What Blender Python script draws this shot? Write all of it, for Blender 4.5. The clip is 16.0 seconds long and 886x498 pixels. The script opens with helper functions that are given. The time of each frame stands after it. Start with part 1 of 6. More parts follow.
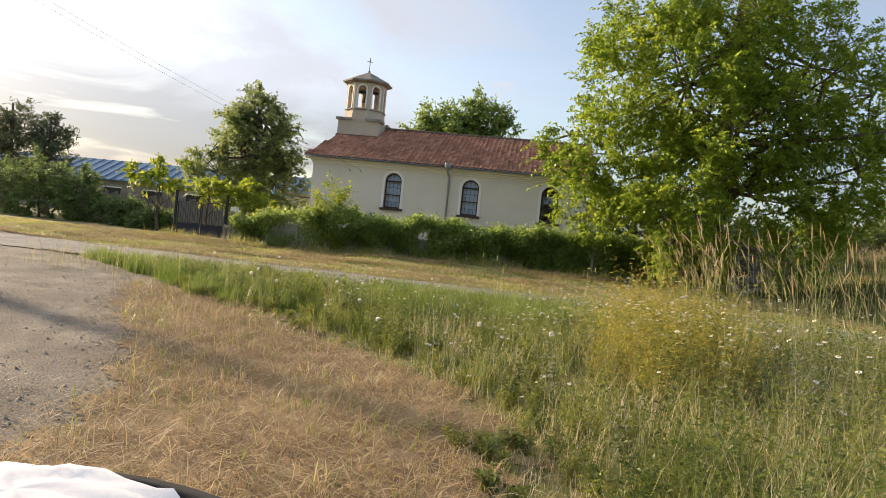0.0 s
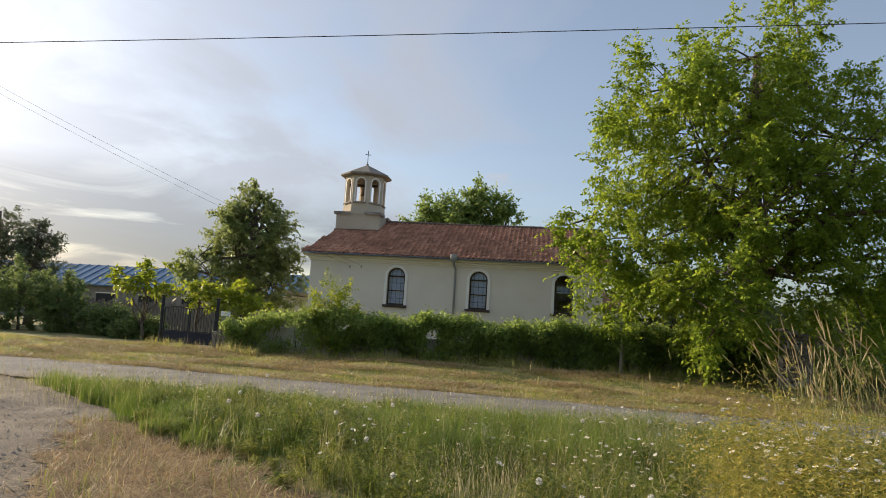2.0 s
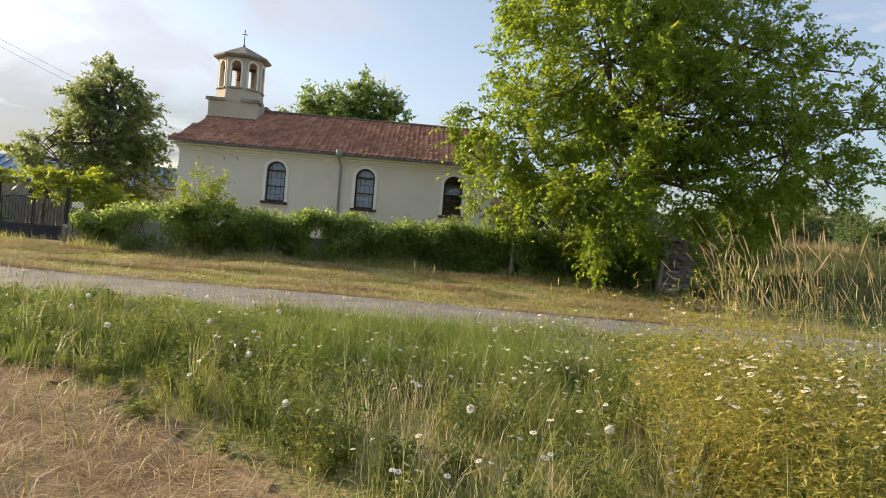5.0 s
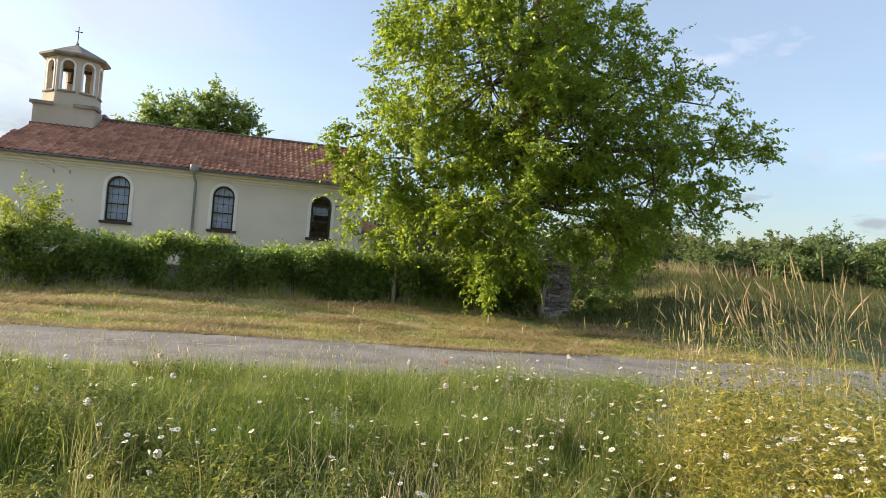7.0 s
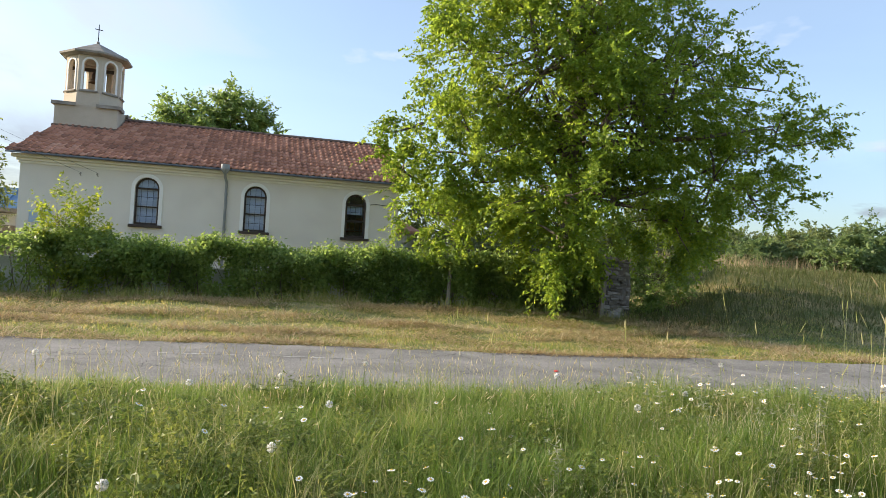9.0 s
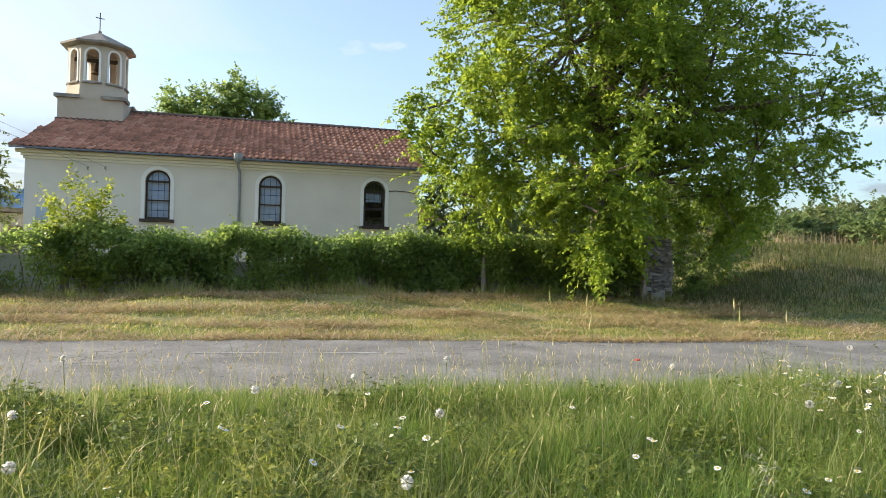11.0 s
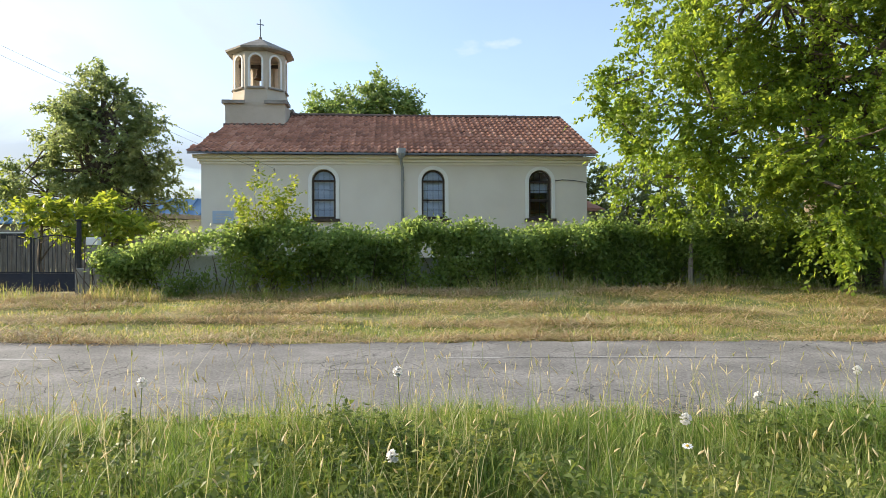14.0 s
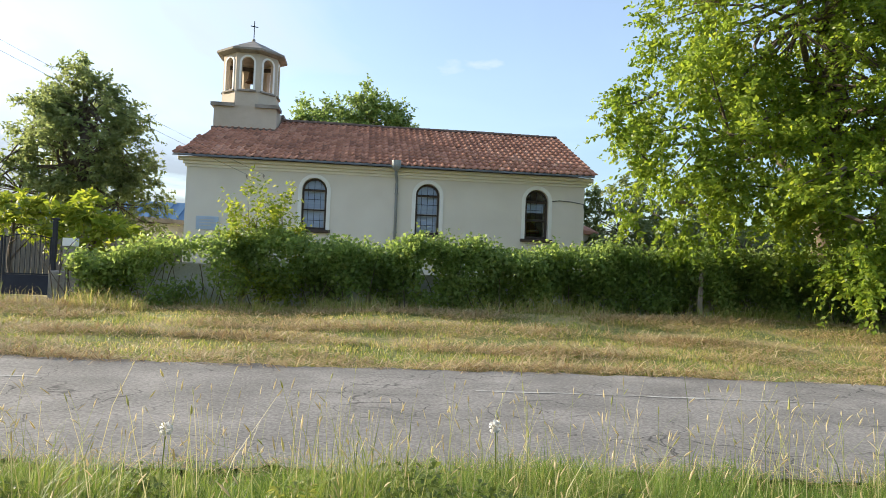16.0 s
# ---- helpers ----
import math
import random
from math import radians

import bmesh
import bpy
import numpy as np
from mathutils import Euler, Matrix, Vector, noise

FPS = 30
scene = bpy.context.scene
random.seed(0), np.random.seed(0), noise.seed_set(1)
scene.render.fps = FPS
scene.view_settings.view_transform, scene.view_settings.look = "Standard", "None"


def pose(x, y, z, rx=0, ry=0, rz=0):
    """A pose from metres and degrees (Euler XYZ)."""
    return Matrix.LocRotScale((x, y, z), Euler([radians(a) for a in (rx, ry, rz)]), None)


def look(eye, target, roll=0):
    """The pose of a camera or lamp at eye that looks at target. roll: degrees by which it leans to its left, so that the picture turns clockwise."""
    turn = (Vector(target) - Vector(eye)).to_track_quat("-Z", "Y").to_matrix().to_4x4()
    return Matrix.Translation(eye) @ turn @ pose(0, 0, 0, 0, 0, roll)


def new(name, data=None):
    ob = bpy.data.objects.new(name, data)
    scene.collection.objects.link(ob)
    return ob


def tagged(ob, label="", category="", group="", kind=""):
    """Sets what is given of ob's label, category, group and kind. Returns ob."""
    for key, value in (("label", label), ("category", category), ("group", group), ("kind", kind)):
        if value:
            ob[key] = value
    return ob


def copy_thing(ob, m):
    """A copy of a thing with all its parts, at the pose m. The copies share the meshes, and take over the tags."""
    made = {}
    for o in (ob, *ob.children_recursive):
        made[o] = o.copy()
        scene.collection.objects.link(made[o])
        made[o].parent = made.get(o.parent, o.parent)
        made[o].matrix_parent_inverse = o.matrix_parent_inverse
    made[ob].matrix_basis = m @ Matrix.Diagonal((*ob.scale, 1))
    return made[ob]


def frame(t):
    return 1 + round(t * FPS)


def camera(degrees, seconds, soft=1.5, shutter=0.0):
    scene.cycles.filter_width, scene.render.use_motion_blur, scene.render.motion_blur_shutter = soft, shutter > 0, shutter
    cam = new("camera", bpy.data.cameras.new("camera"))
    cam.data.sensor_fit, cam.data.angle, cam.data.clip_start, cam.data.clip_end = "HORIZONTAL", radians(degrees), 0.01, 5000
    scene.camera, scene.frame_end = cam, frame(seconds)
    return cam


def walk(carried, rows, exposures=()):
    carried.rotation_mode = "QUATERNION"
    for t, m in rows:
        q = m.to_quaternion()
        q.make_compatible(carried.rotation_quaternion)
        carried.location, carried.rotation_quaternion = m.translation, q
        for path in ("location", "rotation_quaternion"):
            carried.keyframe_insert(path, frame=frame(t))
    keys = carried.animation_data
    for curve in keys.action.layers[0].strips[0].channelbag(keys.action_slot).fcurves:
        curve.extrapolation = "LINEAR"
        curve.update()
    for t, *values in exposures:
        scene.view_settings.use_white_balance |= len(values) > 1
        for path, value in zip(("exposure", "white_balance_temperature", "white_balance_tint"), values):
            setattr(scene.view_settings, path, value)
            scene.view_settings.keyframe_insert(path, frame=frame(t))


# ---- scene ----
cam = camera(66.6, 16.0, soft=0.7)
PATH = [
    (0, (4.024, -4.695, 1.095), (3.691, -2.218, 1.055), 5.8),
    (0.5, (3.893, -4.170, 1.163), (3.518, -1.700, 1.070), 5.0),
    (1, (3.715, -3.631, 1.208), (3.309, -1.164, 1.236), 3.8),
    (1.5, (3.604, -3.247, 1.299), (3.159, -0.799, 1.532), 3.6),
    (2, (3.494, -2.857, 1.291), (3.134, -0.401, 1.587), 3.5),
    (2.5, (3.419, -2.524, 1.285), (2.971, -0.079, 1.559), 2.1),
    (3, (3.346, -2.274, 1.244), (3.003, 0.200, 1.362), 4.6),
    (3.5, (3.379, -2.240, 1.214), (3.081, 0.237, 1.366), 7.6),
    (4, (3.379, -2.170, 1.230), (3.094, 0.314, 1.244), 8.7),
    (4.5, (3.299, -2.054, 1.241), (3.206, 0.443, 1.164), 6.7),
    (5, (3.150, -1.732, 1.227), (3.254, 0.765, 1.194), 4.7),
    (5.2, (3.060, -1.567, 1.218), (3.222, 0.926, 1.193), 4.7),
    (7.3, (2.232, -0.320, 1.381), (2.913, 2.084, 1.490), 4.1),
    (7.5, (2.117, -0.200, 1.387), (2.801, 2.201, 1.516), 4.0),
    (8, (1.801, 0.069, 1.374), (2.429, 2.485, 1.514), 3.8),
    (8.5, (1.462, 0.420, 1.334), (2.114, 2.833, 1.401), 4.4),
    (8.7, (1.375, 0.547, 1.322), (2.016, 2.964, 1.391), 3.7),
    (10.8, (0.932, 1.757, 1.206), (1.606, 4.164, 1.272), 1.7),
    (11, (0.858, 1.846, 1.183), (1.496, 4.264, 1.214), 1.3),
    (11.5, (0.650, 2.096, 1.180), (1.376, 4.489, 1.221), 1.3),
    (12, (0.448, 2.343, 1.147), (1.176, 4.732, 1.226), 1.9),
    (12.5, (0.196, 2.659, 1.167), (0.698, 5.103, 1.329), 2.7),
    (13, (-0.066, 2.906, 1.126), (0.383, 5.364, 1.218), 3.2),
    (13.5, (-0.247, 3.068, 1.144), (0.045, 5.550, 1.205), 1.4),
    (14, (-0.429, 3.344, 1.054), (-0.231, 5.836, 1.073), -0.3),
    (14.5, (-0.478, 3.535, 1.059), (-0.179, 6.016, 1.079), 2.8),
    (15, (-0.546, 3.696, 1.076), (-0.149, 6.164, 1.145), 2.8),
    (15.5, (-0.684, 3.864, 1.105), (-0.176, 6.311, 1.131), 3.0),
    (16, (-0.935, 4.082, 1.075), (-0.643, 6.564, 1.157), 2.2),
]
# the walk, and the phone's slow change of exposure
walk(cam, [(t, look(eye, target, roll)) for t, eye, target, roll in PATH],
     [(0.0, 0.78, 6800, 13), (1.0, 0.60, 6700, 12), (1.6, 0.35, 6500, 11), (2.8, 0.33, 6500, 11), (4.0, 0.50, 6650, 12), (4.5, 0.62, 6700, 12), (5.2, 0.82, 6700, 12),
      (8.0, 0.98, 6200, 10), (11.0, 1.10, 6000, 8), (16.0, 1.09, 6000, 8)])

# ---------------------------------------------------------------- light
SUN_AZ = math.atan2(0.40, -0.92)          # towards the sun, seen from above
SUN_EL = radians(18)
SUN_DIR = Vector((math.cos(SUN_AZ) * math.cos(SUN_EL), math.sin(SUN_AZ) * math.cos(SUN_EL), math.sin(SUN_EL)))
sun_data = bpy.data.lights.new("sun", "SUN")
sun_data.energy, sun_data.angle, sun_data.color = 5.0, radians(1.0), (1.0, 0.82, 0.58)
sun = new("sun", sun_data)
sun.matrix_world = look(SUN_DIR * 60, (0, 0, 0))

world = bpy.data.worlds.new("sky")
scene.world = world
world.use_nodes = True
wn, wl = world.node_tree.nodes, world.node_tree.links
wn.clear()


def wnode(kind, **sets):
    n = wn.new(kind)
    for k, v in sets.items():
        n.inputs[k].default_value = v
    return n


sky = wn.new("ShaderNodeTexSky")
sky.sky_type, sky.sun_disc = "NISHITA", False
sky.sun_elevation, sky.sun_rotation = SUN_EL, radians(90) - SUN_AZ
sky.air_density, sky.dust_density, sky.ozone_density = 1.0, 1.7, 1.5
bg = wnode("ShaderNodeBackground", Strength=0.138)
wl.new(sky.outputs[0], bg.inputs["Color"])
tc = wn.new("ShaderNodeTexCoord")
sep = wn.new("ShaderNodeSeparateXYZ")
wl.new(tc.outputs["Generated"], sep.inputs[0])


def wmath(op, a, b=None, c=None):
    n = wn.new("ShaderNodeMath")
    n.operation = op
    for i, v in enumerate((a, b, c)):
        if v is None:
            continue
        if isinstance(v, (int, float)):
            n.inputs[i].default_value = v
        else:
            wl.new(v, n.inputs[i])
    return n.outputs[0]


def wramp(v, stops):
    r = wn.new("ShaderNodeValToRGB")
    while len(r.color_ramp.elements) < len(stops):
        r.color_ramp.elements.new(0.5)
    for e, (p, c) in zip(r.color_ramp.elements, stops):
        e.position, e.color = p, (c, c, c, 1)
    wl.new(v, r.inputs[0])
    return r.outputs[0]


# thin cloud: flattened noise, thick towards the sun, ragged puffs elsewhere
den = wmath("ADD", wmath("MAXIMUM", sep.outputs[2], 0.0), 0.22)
comb = wn.new("ShaderNodeCombineXYZ")
wl.new(wmath("DIVIDE", sep.outputs[0], den), comb.inputs[0])
wl.new(wmath("DIVIDE", sep.outputs[1], den), comb.inputs[1])
n1 = wnode("ShaderNodeTexNoise", Scale=1.15, Detail=7.0, Roughness=0.55, Distortion=0.6)
wl.new(comb.outputs[0], n1.inputs["Vector"])
dot = wn.new("ShaderNodeVectorMath")
dot.operation = "DOT_PRODUCT"
wl.new(tc.outputs["Generated"], dot.inputs[0])
dot.inputs[1].default_value = SUN_DIR
near_sun = wramp(dot.outputs["Value"], [(0.30, 0.0), (0.95, 1.0)])
cover = wramp(wmath("ADD", n1.outputs[0], wmath("MULTIPLY", near_sun, 0.36)), [(0.54, 0.0), (0.78, 1.0)])
n2 = wnode("ShaderNodeTexNoise", Scale=3.1, Detail=5.0, Roughness=0.5, Distortion=0.2)
wl.new(comb.outputs[0], n2.inputs["Vector"])
cover = wmath("MAXIMUM", cover, wmath("MULTIPLY", wramp(n2.outputs[0], [(0.58, 0.0), (0.70, 1.0)]), 0.85))
shade = wramp(n1.outputs[0], [(0.35, 1.0), (0.75, 0.80)])
cover = wmath("MAXIMUM", cover, 0.30)
glow = wmath("ADD", wmath("MULTIPLY", wmath("POWER", wmath("MAXIMUM", dot.outputs["Value"], 0.0), 14.0), 1.15), 0.56)
# a grey-blue bank of cloud low down, with a ragged bright rim
bank = wramp(wmath("ADD", sep.outputs[2], wmath("MULTIPLY", wmath("SUBTRACT", n1.outputs[0], 0.5), 0.22)), [(0.10, 0.46), (0.155, 0.60), (0.20, 1.0)])
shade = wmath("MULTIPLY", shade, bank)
cbg = wnode("ShaderNodeBackground", Color=(0.84, 0.89, 1.0, 1))
wl.new(wmath("MULTIPLY", glow, shade), cbg.inputs["Strength"])
mixs = wn.new("ShaderNodeMixShader")
wl.new(wmath("MULTIPLY", cover, 0.85), mixs.inputs[0])
wl.new(bg.outputs[0], mixs.inputs[1])
wl.new(cbg.outputs[0], mixs.inputs[2])
wout = wn.new("ShaderNodeOutputWorld")
wl.new(mixs.outputs[0], wout.inputs[0])


# ---------------------------------------------------------------- materials
def ramp_node(nt, stops):
    r = nt.nodes.new("ShaderNodeValToRGB")
    while len(r.color_ramp.elements) < len(stops):
        r.color_ramp.elements.new(0.5)
    for e, (p, c) in zip(r.color_ramp.elements, stops):
        e.position, e.color = p, (*c, 1)
    return r


def surface(name, stops, scale=4.0, fine=60.0, rough=0.85, bump=0.3, metal=0.0, fine_mix=0.35, random_mix=0.0, stretch=(1, 1, 1), depth=0.01, spec=0.4, coarse_dist=0.3):
    """A weathered surface: two scales of noise in colour, fine relief, and a tone of its own for each piece."""
    m = bpy.data.materials.new(name)
    m.use_nodes = True
    nt = m.node_tree
    b = nt.nodes["Principled BSDF"]
    b.inputs["Roughness"].default_value = rough
    b.inputs["Metallic"].default_value = metal
    b.inputs["Specular IOR Level"].default_value = spec
    co = nt.nodes.new("ShaderNodeTexCoord")
    mp = nt.nodes.new("ShaderNodeMapping")
    mp.inputs["Scale"].default_value = stretch
    nt.links.new(co.outputs["Object"], mp.inputs[0])
    a = nt.nodes.new("ShaderNodeTexNoise")
    a.inputs["Scale"].default_value, a.inputs["Detail"].default_value, a.inputs["Distortion"].default_value = scale, 5.0, coarse_dist
    f = nt.nodes.new("ShaderNodeTexNoise")
    f.inputs["Scale"].default_value, f.inputs["Detail"].default_value = fine, 3.0
    nt.links.new(mp.outputs[0], a.inputs["Vector"])
    nt.links.new(mp.outputs[0], f.inputs["Vector"])
    mix = nt.nodes.new("ShaderNodeMix")
    mix.inputs["Factor"].default_value = fine_mix
    nt.links.new(a.outputs[0], mix.inputs["A"])
    nt.links.new(f.outputs[0], mix.inputs["B"])
    val = mix.outputs["Result"]
    if random_mix:
        oi = nt.nodes.new("ShaderNodeObjectInfo")
        gm = nt.nodes.new("ShaderNodeNewGeometry")
        ad = nt.nodes.new("ShaderNodeMath")
        ad.operation = "ADD"
        nt.links.new(oi.outputs["Random"], ad.inputs[0])
        nt.links.new(gm.outputs["Random Per Island"], ad.inputs[1])
        fr = nt.nodes.new("ShaderNodeMath")
        fr.operation = "FRACT"
        nt.links.new(ad.outputs[0], fr.inputs[0])
        mr = nt.nodes.new("ShaderNodeMix")
        mr.inputs["Factor"].default_value = random_mix
        nt.links.new(val, mr.inputs["A"])
        nt.links.new(fr.outputs[0], mr.inputs["B"])
        val = mr.outputs["Result"]
    r = ramp_node(nt, stops)
    nt.links.new(val, r.inputs[0])
    nt.links.new(r.outputs[0], b.inputs["Base Color"])
    if bump:
        bp = nt.nodes.new("ShaderNodeBump")
        bp.inputs["Strength"].default_value, bp.inputs["Distance"].default_value = bump, depth
        nt.links.new(mix.outputs["Result"], bp.inputs["Height"])
        nt.links.new(bp.outputs[0], b.inputs["Normal"])
    return m


def leaf(name, stops, through_light=0.45, rough=0.5, patch=0.0, glow_up=1.65):
    """Thin leaves: each one its own green, and light coming through from behind."""
    m = bpy.data.materials.new(name)
    m.use_nodes = True
    nt = m.node_tree
    b = nt.nodes["Principled BSDF"]
    b.inputs["Roughness"].default_value = rough
    b.inputs["Specular IOR Level"].default_value = 0.35
    gm = nt.nodes.new("ShaderNodeNewGeometry")
    val = gm.outputs["Random Per Island"]
    if patch:
        co = nt.nodes.new("ShaderNodeTexCoord")
        a = nt.nodes.new("ShaderNodeTexNoise")
        a.inputs["Scale"].default_value, a.inputs["Detail"].default_value = patch, 4.0
        nt.links.new(co.outputs["Object"], a.inputs["Vector"])
        mx = nt.nodes.new("ShaderNodeMix")
        mx.inputs["Factor"].default_value = 0.55
        nt.links.new(val, mx.inputs["A"])
        nt.links.new(a.outputs[0], mx.inputs["B"])
        val = mx.outputs["Result"]
    r = ramp_node(nt, stops)
    nt.links.new(val, r.inputs[0])
    nt.links.new(r.outputs[0], b.inputs["Base Color"])
    tr = nt.nodes.new("ShaderNodeBsdfTranslucent")
    hue = nt.nodes.new("ShaderNodeHueSaturation")
    hue.inputs["Saturation"].default_value, hue.inputs["Value"].default_value, hue.inputs["Hue"].default_value = 1.05, glow_up, 0.487
    nt.links.new(r.outputs[0], hue.inputs["Color"])
    nt.links.new(hue.outputs[0], tr.inputs["Color"])
    ms = nt.nodes.new("ShaderNodeMixShader")
    ms.inputs[0].default_value = through_light
    nt.links.new(b.outputs[0], ms.inputs[1])
    nt.links.new(tr.outputs[0], ms.inputs[2])
    nt.links.new(ms.outputs[0], nt.nodes["Material Output"].inputs[0])
    return m


def glass(name, tint, rough=0.03):
    m = bpy.data.materials.new(name)
    m.use_nodes = True
    b = m.node_tree.nodes["Principled BSDF"]
    b.inputs["Base Color"].default_value = (*tint, 1)
    b.inputs["Roughness"].default_value = rough
    b.inputs["Transmission Weight"].default_value = 1.0
    b.inputs["IOR"].default_value = 1.45
    return m


def asphalt(name):
    """Worn lane surface: mottled grey with open grain and a net of fine cracks."""
    m = surface(name, [(0.32, (0.10, 0.094, 0.087)), (0.5, (0.19, 0.18, 0.166)), (0.68, (0.31, 0.292, 0.27))], 1.3, 42, 0.9, 0.0, fine_mix=0.55)
    nt = m.node_tree
    b = nt.nodes["Principled BSDF"]
    co = nt.nodes.new("ShaderNodeTexCoord")
    wob_n = nt.nodes.new("ShaderNodeTexNoise")
    wob_n.inputs["Scale"].default_value, wob_n.inputs["Detail"].default_value = 2.5, 3.0
    nt.links.new(co.outputs["Object"], wob_n.inputs["Vector"])
    add = nt.nodes.new("ShaderNodeVectorMath")
    add.operation = "MULTIPLY_ADD"
    nt.links.new(wob_n.outputs["Color"], add.inputs[0])
    add.inputs[1].default_value = (0.5, 0.5, 0.0)
    nt.links.new(co.outputs["Object"], add.inputs[2])
    vo = nt.nodes.new("ShaderNodeTexVoronoi")
    vo.feature = "DISTANCE_TO_EDGE"
    vo.inputs["Scale"].default_value = 2.2
    nt.links.new(add.outputs[0], vo.inputs["Vector"])
    cr = ramp_node(nt, [(0.0, (0.25, 0.25, 0.25)), (0.02, (1, 1, 1))])
    nt.links.new(vo.outputs["Distance"], cr.inputs[0])
    old = b.inputs["Base Color"].links[0].from_socket
    mul = nt.nodes.new("ShaderNodeMix")
    mul.data_type, mul.blend_type = "RGBA", "MULTIPLY"
    patchy = nt.nodes.new("ShaderNodeTexNoise")
    patchy.inputs["Scale"].default_value = 0.7
    nt.links.new(co.outputs["Object"], patchy.inputs["Vector"])
    pr_ = ramp_node(nt, [(0.42, (0, 0, 0)), (0.58, (1, 1, 1))])
    nt.links.new(patchy.outputs[0], pr_.inputs[0])
    nt.links.new(pr_.outputs[0], mul.inputs["Factor"])
    nt.links.new(old, mul.inputs["A"])
    nt.links.new(cr.outputs[0], mul.inputs["B"])
    nt.links.new(mul.outputs["Result"], b.inputs["Base Color"])
    gr = nt.nodes.new("ShaderNodeTexNoise")
    gr.inputs["Scale"].default_value, gr.inputs["Detail"].default_value = 48.0, 4.0
    nt.links.new(co.outputs["Object"], gr.inputs["Vector"])
    bp = nt.nodes.new("ShaderNodeBump")
    bp.inputs["Strength"].default_value, bp.inputs["Distance"].default_value = 0.55, 0.012
    nt.links.new(gr.outputs[0], bp.inputs["Height"])
    nt.links.new(bp.outputs[0], b.inputs["Normal"])
    return m


